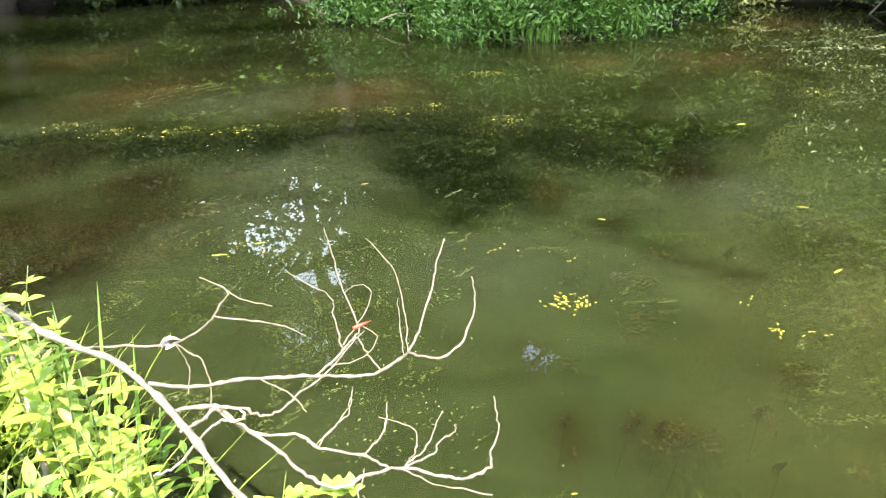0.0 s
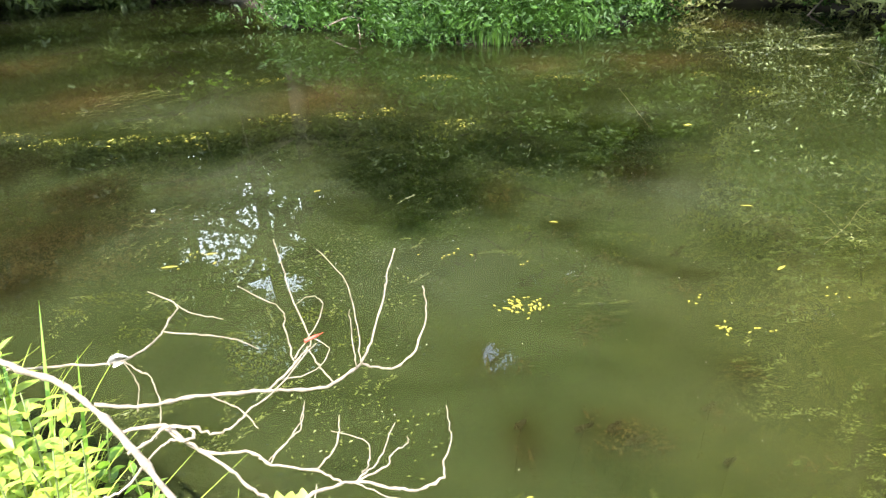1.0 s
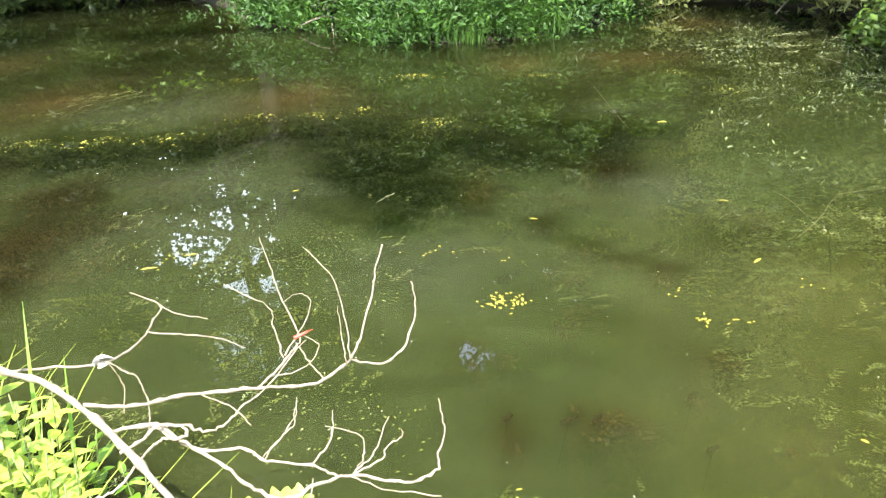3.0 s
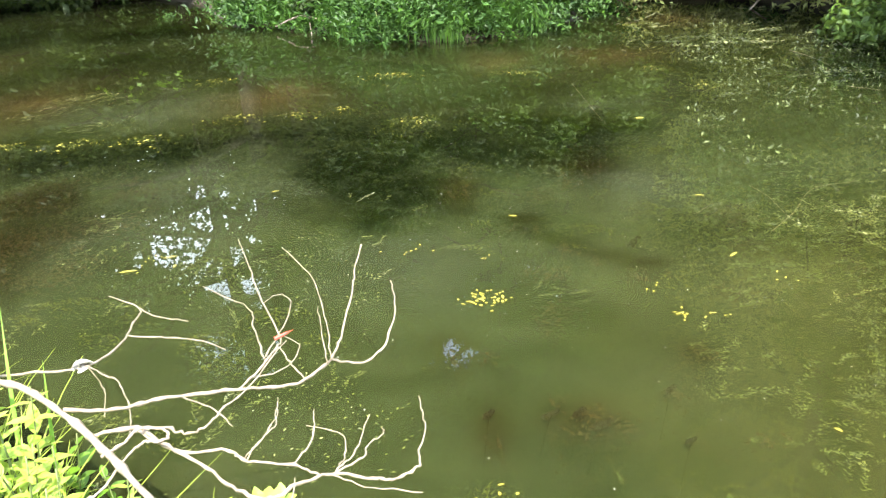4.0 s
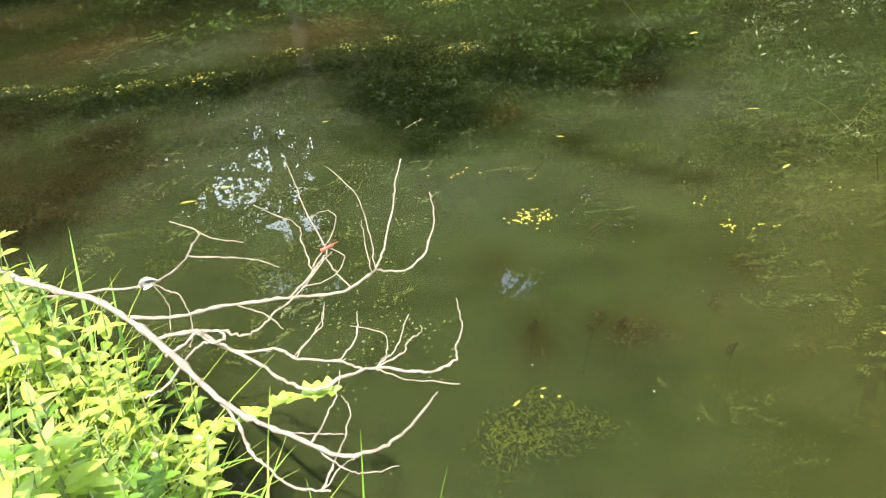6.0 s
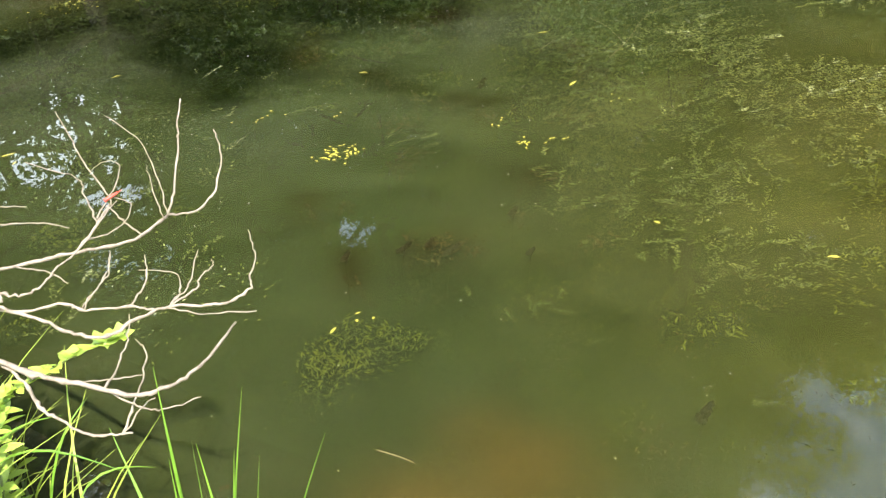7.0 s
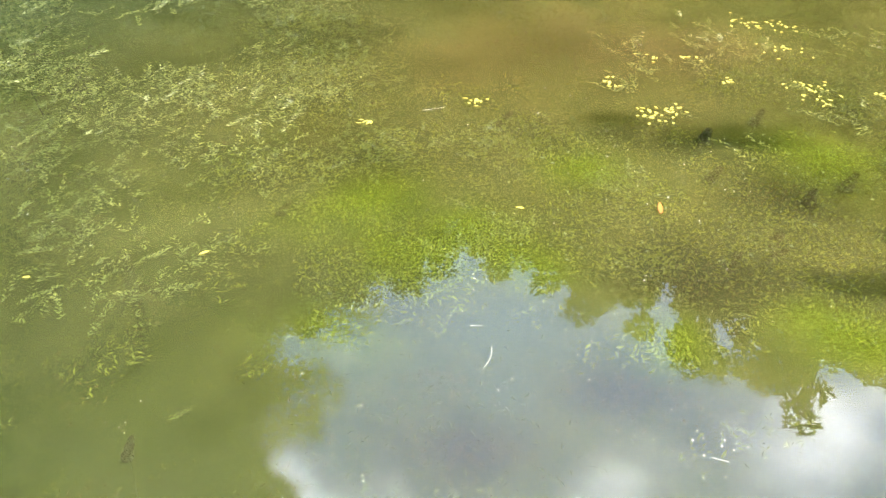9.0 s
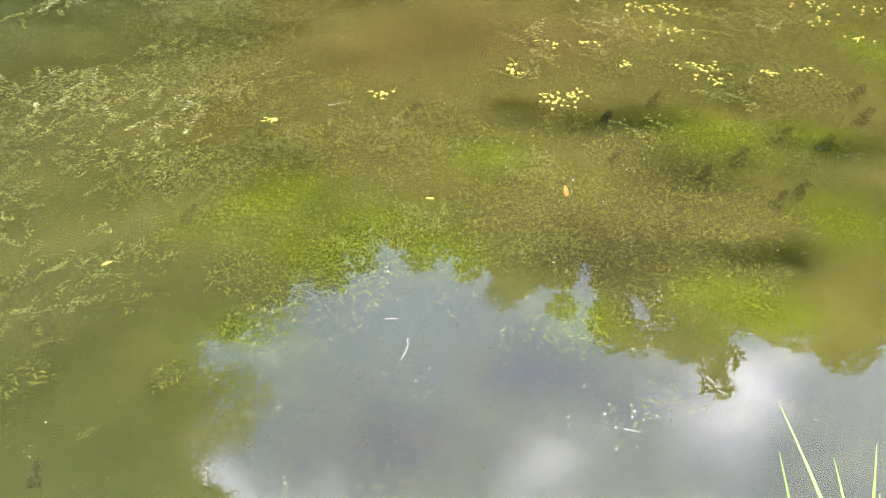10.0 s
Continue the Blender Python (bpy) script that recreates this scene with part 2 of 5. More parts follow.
def scatter_leaves(rng, centres, normals, sizes, slim=0.45, along=None):
    """Folded pointed leaves, two faces each, at centres, as verts and faces."""
    n = len(centres)
    a = rng.normal(size=(n, 3)) if along is None else along.copy()
    a -= normals * (a * normals).sum(1, keepdims=True)
    a /= np.linalg.norm(a, axis=1, keepdims=True) + 1e-9
    b = np.cross(normals, a)
    s = sizes[:, None]
    v = np.stack([centres - a * s * 0.5, centres + b * s * slim * 0.5 + normals * s * 0.08, centres + a * s * 0.5 - normals * s * 0.06, centres - b * s * slim * 0.5 + normals * s * 0.08], 1).reshape(-1, 3)
    k = np.arange(n) * 4
    f = np.concatenate([np.stack([k, k + 1, k + 2], 1), np.stack([k, k + 2, k + 3], 1)])
    return v, f


def leaf_shape(length, width, curl=0.15, fold=0.12, rows=6):
    """One pointed leaf blade with a midrib fold and a drooping tip, from the origin along +y."""
    verts, faces = [], []
    for i in range(rows + 1):
        u = i / rows
        w = width * 0.5 * (math.sin(math.pi * u ** 0.8) ** 0.9) + 0.0006
        y, z = length * u, -curl * length * u * u
        verts += [(-w, y, z + fold * w * 2), (0, y, z), (w, y, z + fold * w * 2)]
    for i in range(rows):
        k = i * 3
        faces += [(k, k + 1, k + 4, k + 3), (k + 1, k + 2, k + 5, k + 4)]
    return verts, faces


# ---- the pond's outline, the ground and the water ----
SHORE = np.array([(-34, 13), (-9, 6.2), (-3.4, 3.35), (-1.84, 2.38), (-1.13, 1.95), (-0.68, 1.52), (-0.39, 1.13), (-0.15, 0.74), (0.12, 0.36), (0.5, 0.06), (0.95, -0.2), (1.35, -0.55), (1.8, -1.08), (2.3, -1.9), (3.2, -3.6), (5.5, -5.5), (9, -6.5),
                  (12, -3), (11.5, 2), (8.8, 5.6), (8.5, 9), (8.9, 12), (8.5, 14.6), (7.6, 16.8), (6.4, 17.3), (5.2, 16.3), (3.5, 14.0), (2.4, 13.0), (1.1, 12.7), (0.1, 13.4), (-0.9, 14.8), (-3.1, 17), (-3.8, 19), (-4.8, 22), (-6.2, 24.6), (-9.5, 26), (-13, 25), (-16.5, 22), (-20, 19), (-34, 15.2)])


def shore_distance(x, y):
    """Metres to the shore, positive on land."""
    x, y = np.asarray(x, float), np.asarray(y, float)
    best, inside = np.full(x.shape, 1e9), np.zeros(x.shape, bool)
    for (ax, ay), (bx, by) in zip(SHORE, np.roll(SHORE, -1, axis=0)):
        dx, dy = bx - ax, by - ay
        u = np.clip(((x - ax) * dx + (y - ay) * dy) / (dx * dx + dy * dy), 0, 1)
        best = np.minimum(best, np.hypot(x - ax - u * dx, y - ay - u * dy))
        crosses = ((ay > y) != (by > y)) & (x < dx * (y - ay) / (dy if abs(dy) > 1e-9 else 1e-9) + ax)
        inside ^= crosses
    return np.where(inside, -best, best)


def ripple_noise(x, y):
    return (np.sin(1.7 * x + 2.1 * np.sin(0.9 * y)) + np.sin(2.3 * y + 1.3 * np.sin(1.1 * x + 1)) + 0.5 * np.sin(5.1 * x + 3.7 * y)) / 2.5


def ground_height(x, y):
    d = shore_distance(x, y) + 0.06 * ripple_noise(x * 2.3, y * 2.3)
    land = np.clip(d / 0.4, 0, 1)
    land = 0.3 * land * land * (3 - 2 * land) + 0.03 * np.clip(d - 0.4, 0, 12) + 0.02 * ripple_noise(x, y) * np.clip(d, 0, 1)
    deep = np.clip(-d / 2.2, 0, 1)
    deep = -0.62 * deep ** 0.75 + 0.05 * ripple_noise(x, y) * np.clip(-d, 0, 1)
    return np.where(d > 0, land, deep)


xs = np.concatenate([[-900, -300, -120, -60], np.arange(-34, -6, 1.0), np.arange(-6, 7, 0.16), np.arange(7, 16, 0.5), [18, 24, 34, 60, 120, 300, 900]])
ys = np.concatenate([[-900, -300, -120, -60, -30, -16], np.arange(-10, -3, 0.8), np.arange(-3, 4, 0.16), np.arange(4, 19, 0.3), np.arange(19, 34, 1.0), [40, 60, 120, 300, 900]])
gx, gy = np.meshgrid(xs, ys)
gz = ground_height(gx, gy)
grid_faces = [(j * len(xs) + i, j * len(xs) + i + 1, (j + 1) * len(xs) + i + 1, (j + 1) * len(xs) + i) for j in range(len(ys) - 1) for i in range(len(xs) - 1)]
tagged(new("ground", mesh_of("ground", np.stack([gx, gy, gz], -1).reshape(-1, 3), grid_faces, EARTH, True)), "dark earth banks and silty pond bed in one sheet", "ground", kind="structure")


def blobs(x, y, spots, crisp=7.0):
    """Soft-edged oval patches (x, y, half-width, half-depth, turn), billowing at the rim; 0 to 1."""
    dx = 0.2 * ripple_noise(x * 1.9 + 3, y * 1.9) + 0.14 * ripple_noise(x * 4.3 + 1, y * 3.9) + 0.1 * ripple_noise(x * 9, y * 9) + 0.06 * ripple_noise(x * 19, y * 17)
    dy = 0.2 * ripple_noise(x * 2.1, y * 1.7 + 5) + 0.14 * ripple_noise(x * 3.7, y * 4.4 + 2) + 0.1 * ripple_noise(x * 8 + 2, y * 10) + 0.06 * ripple_noise(x * 17, y * 21)
    total = np.zeros(x.shape)
    for cx, cy, a, b, turn in spots:
        loose = min(1.0, 0.12 + 1.1 * math.sqrt(a * b))
        wx, wy = x + loose * dx, y + loose * dy
        c, s = math.cos(radians(turn)), math.sin(radians(turn))
        u, v = (c * (wx - cx) + s * (wy - cy)) / a, (-s * (wx - cx) + c * (wy - cy)) / b
        total = np.maximum(total, 1 / (1 + np.exp(np.minimum((np.sqrt(u * u + v * v) - 0.95) * crisp, 60))))
    return total


RUSTY = [(-4.27, 9.73, 0.58, 1.0, -9), (-6.7, 12.9, 0.58, 0.9, -12), (-1.22, 9.22, 0.6, 0.8, -9), (1.83, 10.7, 0.43, 0.6, -12), (3.38, 10.75, 0.83, 0.6, -12), (5.7, 14.1, 0.56, 0.8, -17)]
OCHRE = [(5.5, 1.35, 1.0, 0.8, -60), (5.7, 0.75, 0.7, 0.55, -60), (0.81, 1.06, 0.24, 0.17, -24), (0.6, 1.02, 0.26, 0.1, -24)]
PEATY = [(-3.98, 6.43, 0.52, 0.5, -5), (-2.63, 5.65, 0.34, 0.36, -5), (-2.49, 4.74, 0.5, 0.62, -4), (-2.6, 4.0, 0.42, 0.45, -3), (-3.3, 4.9, 0.5, 0.6, 0), (1.71, 5.64, 0.3, 0.27, -5), (1.04, 4.52, 0.13, 0.12, -24), (1.22, 4.16, 0.16, 0.1, -40), (1.41, 3.86, 0.18, 0.1, -30), (1.62, 3.67, 0.16, 0.09, -20),
         (-4.5, 10.0, 0.5, 0.4, 0)]
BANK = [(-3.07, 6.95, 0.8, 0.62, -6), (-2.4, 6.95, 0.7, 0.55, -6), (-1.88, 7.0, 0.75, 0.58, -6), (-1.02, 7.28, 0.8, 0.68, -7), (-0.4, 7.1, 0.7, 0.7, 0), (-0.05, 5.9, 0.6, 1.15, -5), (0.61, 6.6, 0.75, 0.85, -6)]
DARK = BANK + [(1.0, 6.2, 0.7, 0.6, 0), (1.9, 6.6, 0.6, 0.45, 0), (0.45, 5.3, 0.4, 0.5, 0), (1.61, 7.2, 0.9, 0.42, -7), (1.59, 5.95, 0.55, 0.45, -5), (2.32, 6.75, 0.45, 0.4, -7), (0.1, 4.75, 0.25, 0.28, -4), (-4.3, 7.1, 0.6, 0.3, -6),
        # these far patches paint bank shade and mirrored trees as dark water
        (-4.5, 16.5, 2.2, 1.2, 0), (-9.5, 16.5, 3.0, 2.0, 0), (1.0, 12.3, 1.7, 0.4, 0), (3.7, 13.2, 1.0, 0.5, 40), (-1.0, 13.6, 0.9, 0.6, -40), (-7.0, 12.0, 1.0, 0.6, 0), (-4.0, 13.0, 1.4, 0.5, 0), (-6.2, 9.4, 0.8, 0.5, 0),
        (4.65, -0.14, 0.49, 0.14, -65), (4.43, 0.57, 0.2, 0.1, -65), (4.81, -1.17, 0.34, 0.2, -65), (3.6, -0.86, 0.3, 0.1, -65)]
FAINT = [(2.51, -0.27, 0.24, 0.15, -66), (2.01, 0.11, 0.22, 0.13, -60), (3.27, -0.34, 0.29, 0.22, -66), (4.13, -0.44, 0.26, 0.2, -65), (0.39, 2.93, 0.08, 0.1, -1), (0.71, 5.4, 0.12, 0.3, -5), (0.91, 2.33, 0.16, 0.09, -8), (0.53, 2.32, 0.09, 0.13, -1), (1.55, 2.75, 0.1, 0.08, -1)]
# Shade before the far bank, put into the water as dark colour.
FAR_SHADE = [(-1.3, 11.3, 1.2, 0.9, 0), (0.6, 11.4, 1.3, 0.8, 0), (-2.6, 12.6, 1.4, 1.1, 0), (2.5, 12.0, 0.8, 0.6, 0), (-0.4, 9.9, 0.7, 0.5, 0), (0.9, 8.4, 1.2, 0.7, 0), (-4.2, 11.8, 0.9, 0.8, 0)]
MILKY = [(-2.56, 8.7, 1.2, 0.6, -8), (-1.47, 5.8, 0.7, 0.45, -5), (-0.77, 5.52, 0.24, 0.8, -5), (-1.53, 4.82, 0.55, 0.45, -4), (0.91, 6.3, 0.16, 0.6, -6), (1.95, 5.1, 0.55, 0.45, -5), (2.33, 7.7, 0.6, 0.16, -7), (-4.4, 7.6, 0.45, 0.25, -6), (0.28, 3.93, 0.6, 0.4, -3), (2.35, 0.1, 0.14, 0.12, 0), (2.6, 0.35, 0.3, 0.16, -60)]
LIME = [(2.24, 0.84, 0.2, 0.14, -66), (2.84, 0.78, 0.33, 0.16, -65), (2.82, -0.29, 0.17, 0.14, -66), (3.23, -0.89, 0.24, 0.16, -66), (4.59, -0.55, 0.28, 0.27, -65), (4.84, -1.03, 0.25, 0.12, -65), (4.05, -1.23, 0.19, 0.2, -65), (6.34, -1.4, 0.16, 0.3, -64), (3.02, 1.18, 0.31, 0.22, -52), (3.07, 0.73, 0.22, 0.2, -52), (3.01, 0.41, 0.15, 0.14, -51), (3.89, 0.47, 0.21, 0.2, -52)]


def pigments(x, y):
    """Colour of the suspended matter, far shade included, and how thick it hangs (alpha)."""
    col = np.broadcast_to(np.array([0.053, 0.0645, 0.023]), (*x.shape, 3)).copy()
    thick = np.ones(x.shape)
    warm = np.clip((x - 0.8) / 2.8, 0, 1) * np.clip((5.0 - y) / 3.0, 0, 1)
    col += warm[..., None] * np.array([0.04, 0.019, -0.004])
    # Far water is darkened in its colour for the dark trees it mirrors.
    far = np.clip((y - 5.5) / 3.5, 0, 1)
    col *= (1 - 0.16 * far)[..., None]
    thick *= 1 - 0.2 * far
    for spots, c, t, crisp in ((MILKY, (0.066, 0.076, 0.037), 1.25, 2.6), (FAR_SHADE, (0.023, 0.026, 0.0095), 0.8, 2.6), (OCHRE, (0.098, 0.07, 0.019), 1.3, 3.4), (DARK, (0.0045, 0.0085, 0.003), 0.75, 5.0), (FAINT, (0.039, 0.034, 0.011), 1.0, 3.0), (LIME, (0.078, 0.095, 0.0055), 1.25, 3.2), (PEATY, (0.0185, 0.0145, 0.0055), 1.0, 4.0), (RUSTY, (0.08, 0.058, 0.022), 1.25, 2.8)):
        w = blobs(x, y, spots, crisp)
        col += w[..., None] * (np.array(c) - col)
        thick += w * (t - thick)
    return np.concatenate([col, thick[..., None]], -1)


wx = np.concatenate([[-40, -24, -16], np.arange(-12, -5, 0.4), np.arange(-5, 7.5, 0.055), np.arange(7.5, 12, 0.5), [16, 30]])
wy = np.concatenate([[-12, -7, -4], np.arange(-2.2, 9, 0.055), np.arange(9, 13, 0.12), np.arange(13, 18, 0.25), [20, 24, 30, 38]])
mx, my = np.meshgrid(wx, wy)
sheet_faces = [(j * len(wx) + i, j * len(wx) + i + 1, (j + 1) * len(wx) + i + 1, (j + 1) * len(wx) + i) for j in range(len(wy) - 1) for i in range(len(wx) - 1)]
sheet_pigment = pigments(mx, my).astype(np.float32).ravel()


def sheet(name, z, mat, label):
    me = mesh_of(name, np.stack([mx, my, np.full(mx.shape, z)], -1).reshape(-1, 3), sheet_faces, mat)
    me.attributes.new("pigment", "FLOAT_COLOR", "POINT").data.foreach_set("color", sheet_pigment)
    return tagged(new(name, me), label, "water", kind="structure")


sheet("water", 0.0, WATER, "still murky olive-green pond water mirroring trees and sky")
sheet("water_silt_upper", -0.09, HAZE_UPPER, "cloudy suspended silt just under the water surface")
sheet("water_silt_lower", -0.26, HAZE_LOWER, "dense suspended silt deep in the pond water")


# ---- trees round the pond ----
def tree_parts(seed, height, spread, leaf, leaves, low=0.3, lean=(0.0, 0.0), slim=0.55, foliage=TREE_LEAF, clump=1.0, peak=0.0):
    """Trunk with limbs, and a crown of leaf clumps with gaps between them."""
    rng = np.random.default_rng(seed)
    tip = np.array([lean[0], lean[1], height * 0.92])
    trunk_line = smooth_line([(0, 0, -0.4), tip * 0.25 + rng.normal(0, 0.12, 3) * (1, 1, 0), tip * 0.55 + rng.normal(0, 0.25, 3) * (1, 1, 0), tip], 5)
    wood = [tube(trunk_line, height * 0.012, 0.02, 8, 0.05, rng)]
    centres, radii = [], []
    for k in range(int(13 + height * 0.9)):
        u = low + (1 - low) * (k + rng.random()) / (13 + height * 0.9)
        foot = trunk_line[min(int(u * (len(trunk_line) - 1)), len(trunk_line) - 2)]
        az = k * 2.4 + rng.uniform(-0.5, 0.5)
        reach = spread * (0.45 + 0.75 * math.sin(math.pi * min(1, 0.12 + u * 0.85))) * rng.uniform(0.55, 1.0) * (1 - peak * u**2.5)
        rise = reach * rng.uniform(0.05, 0.55)
        end = foot + np.array([math.cos(az) * reach, math.sin(az) * reach, rise])
        mid = (foot + end) / 2 + np.array([0, 0, reach * 0.1])
        wood.append(tube(smooth_line([foot, mid, end], 3), height * 0.007 * (1.2 - u) + 0.012, 0.008, 5))
        for w in (0.4, 0.55, 0.7, 0.82, 0.94, 1.0):
            centres.append(foot + (end - foot) * w + rng.normal(0, reach * 0.17, 3))
            radii.append((reach * rng.uniform(0.09, 0.24) + 0.08) * clump)
    for back in (1, 2, 3):
        centres.append(trunk_line[-back] + np.array([0, 0, 0.12]))
        radii.append(0.09 * spread * clump)
    centres, radii = np.array(centres), np.array(radii)
    pick = rng.choice(len(centres), leaves, p=radii**2 / (radii**2).sum())
    way = rng.normal(size=(leaves, 3))
    way /= np.linalg.norm(way, axis=1, keepdims=True)
    spots = centres[pick] + way * (radii[pick] * rng.uniform(0.25, 1.0, leaves) ** 0.6)[:, None] * (1.15, 1.15, 0.75)
    normals = way * 0.5 + rng.normal(0, 0.5, (leaves, 3)) + (0, 0, 0.7)
    normals /= np.linalg.norm(normals, axis=1, keepdims=True)
    v, f = scatter_leaves(rng, spots, normals, leaf * rng.uniform(0.6, 1.25, leaves), slim)
    return mesh_of("trunk", *joined(wood), BARK, True), mesh_of("crown", v, f, foliage)


TREES = {
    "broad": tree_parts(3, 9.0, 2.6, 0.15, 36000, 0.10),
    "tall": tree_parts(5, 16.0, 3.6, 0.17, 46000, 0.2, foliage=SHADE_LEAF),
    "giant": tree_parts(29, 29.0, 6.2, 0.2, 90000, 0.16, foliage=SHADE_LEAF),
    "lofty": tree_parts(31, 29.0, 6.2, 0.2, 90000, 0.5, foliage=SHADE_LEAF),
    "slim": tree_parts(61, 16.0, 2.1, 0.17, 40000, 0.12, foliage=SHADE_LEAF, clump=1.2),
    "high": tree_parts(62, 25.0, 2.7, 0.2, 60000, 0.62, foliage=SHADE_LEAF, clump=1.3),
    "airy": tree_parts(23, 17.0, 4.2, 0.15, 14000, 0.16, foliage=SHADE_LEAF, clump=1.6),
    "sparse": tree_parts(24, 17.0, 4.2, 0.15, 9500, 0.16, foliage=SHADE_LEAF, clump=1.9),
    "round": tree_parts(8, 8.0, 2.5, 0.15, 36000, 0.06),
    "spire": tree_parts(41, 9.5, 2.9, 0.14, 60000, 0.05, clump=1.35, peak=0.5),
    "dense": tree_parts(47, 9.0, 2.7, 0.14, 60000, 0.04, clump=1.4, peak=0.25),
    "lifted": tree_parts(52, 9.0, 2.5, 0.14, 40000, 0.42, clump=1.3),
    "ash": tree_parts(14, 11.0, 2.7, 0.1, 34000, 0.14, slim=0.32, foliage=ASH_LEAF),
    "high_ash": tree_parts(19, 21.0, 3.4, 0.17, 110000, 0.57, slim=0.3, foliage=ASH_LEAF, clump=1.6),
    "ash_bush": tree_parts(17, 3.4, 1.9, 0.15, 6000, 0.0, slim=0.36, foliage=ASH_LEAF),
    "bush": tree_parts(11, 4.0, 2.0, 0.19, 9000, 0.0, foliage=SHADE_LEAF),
}


def tree(kind, x, y, turn, size, label):
    z = float(ground_height(np.array(x), np.array(y)))
    t = thing("tree", pose(x, y, z - 0.05, 0, 0, turn) @ Matrix.Diagonal((size, size, size, 1)), label, "tree", "trees round the pond")
    trunk, crown = TREES[kind]
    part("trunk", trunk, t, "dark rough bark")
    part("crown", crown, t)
    return t


def at_bearing(az, dist):
    return 0.5 + dist * math.sin(radians(az)), -0.5 + dist * math.cos(radians(az))


SUNLIT = "broad-leaved tree in full summer leaf on the sunny bank"
SHADED = "tall dark green broad-leaved tree standing behind the far bank"
ASHEN = "open leafy tree reaching out over the pond from the shore"
PALE = "pale-leaved bush at the far shore"
# kind, bearing from +y towards +x, distance, turn, size, label
WOODS = [
    # the sunny bank, tops and dips of its skyline
    ("dense", 40, 13.7, 10, 1.04, SUNLIT), ("dense", 47.0, 13.0, 80, 1.07, SUNLIT), ("lifted", 54.5, 13.2, 40, 0.94, SUNLIT), ("dense", 60.5, 13.2, 260, 0.93, SUNLIT), ("dense", 66, 13.4, 150, 0.95, SUNLIT),
    ("dense", 70.5, 13.2, 10, 0.96, SUNLIT), ("dense", 75.5, 13.4, 120, 1.00, SUNLIT), ("dense", 80.0, 13.2, 200, 1.05, SUNLIT), ("dense", 84.2, 12.8, 300, 1.0, SUNLIT), ("dense", 90, 14.4, 20, 1.01, SUNLIT),
    ("spire", 95.6, 13.0, 205, 1.09, SUNLIT), ("dense", 98.6, 13.3, 60, 0.96, SUNLIT), ("lifted", 103.6, 13.0, 240, 0.91, SUNLIT), ("dense", 110, 13.0, 70, 0.85, SUNLIT), ("broad", 118, 13.5, 70, 0.79, SUNLIT),
    ("round", 46, 15.8, 262, 1.18, SUNLIT), ("round", 65, 15.8, 245, 1.16, SUNLIT), ("round", 71, 15.8, 107, 1.13, SUNLIT), ("round", 78, 15.8, 6, 1.28, SUNLIT), ("round", 86, 15.8, 302, 1.25, SUNLIT),
    ("round", 92, 15.8, 164, 1.21, SUNLIT), ("round", 100, 15.8, 100, 1.14, SUNLIT), ("round", 108, 15.8, 36, 1.15, SUNLIT),
    # the corner and the far shore
    ("high_ash", 33.5, 15.8, 40, 1.12, ASHEN), ("ash", 31, 18.0, 200, 1.12, "pale-leaved slender tree on the far shore"), ("ash", 26, 19.2, 60, 1.3, "pale-leaved slender tree on the far shore"), ("ash", 36, 15.6, 60, 0.8, "pale-leaved slender tree on the far shore"),
    ("ash_bush", 24.5, 19.6, 30, 1.5, PALE), ("ash_bush", 28.5, 18.0, 30, 1.5, PALE), ("ash_bush", 32.5, 16.8, 130, 1.4, PALE), ("ash_bush", 36.5, 14.8, 250, 1.0, PALE), ("ash_bush", 21, 20.2, 90, 1.3, PALE),
    ("giant", 22, 22.5, 120, 1.12, SHADED), ("high", 11, 21.5, 200, 1.14, SHADED), ("high", 5.5, 21, 80, 1.14, SHADED), ("high", 14, 22, 310, 1.1, SHADED), ("airy", 7, 24, 50, 1.3, SHADED), ("lofty", 8, 20.5, 20, 1.35, SHADED), ("lofty", -7, 23, 100, 1.45, SHADED), ("tall", 25, 20.5, 285, 1.35, SHADED), ("slim", 20, 19.5, 0, 1.35, SHADED), ("slim", 17.5, 22, 90, 1.5, SHADED),
    ("broad", 7, 16.6, 210, 0.98, SHADED), ("broad", 2, 17.0, 30, 1.0, SHADED), ("slim", -3.5, 19, 300, 1.3, SHADED), ("broad", 12, 18.5, 100, 1.1, SHADED), ("slim", -4, 24, 30, 1.3, SHADED),
    ("sparse", -11, 22.5, 60, 1.5, SHADED), ("lofty", -32, 27, 20, 1.15, SHADED), ("lofty", -11, 26, 160, 1.12, SHADED), ("sparse", -14, 26, 200, 1.6, SHADED), ("sparse", -20, 29, 100, 1.7, SHADED), ("tall", -30, 29, 250, 1.65, SHADED), ("tall", -34, 28.0, 320, 1.62, SHADED), ("tall", -36, 30.0, 60, 1.69, SHADED), ("tall", -44, 27.0, 170, 1.56, SHADED), ("tall", -31, 34, 275, 1.2, SHADED),
    # unseen, added behind and beside the camera to close off the sky
    ("broad", -75, 12, 0, 1.1, SHADED), ("broad", -110, 11, 90, 1.1, SHADED), ("tall", 178, 15, 0, 0.9, SHADED), ("tall", -150, 14, 150, 0.9, SHADED),
]
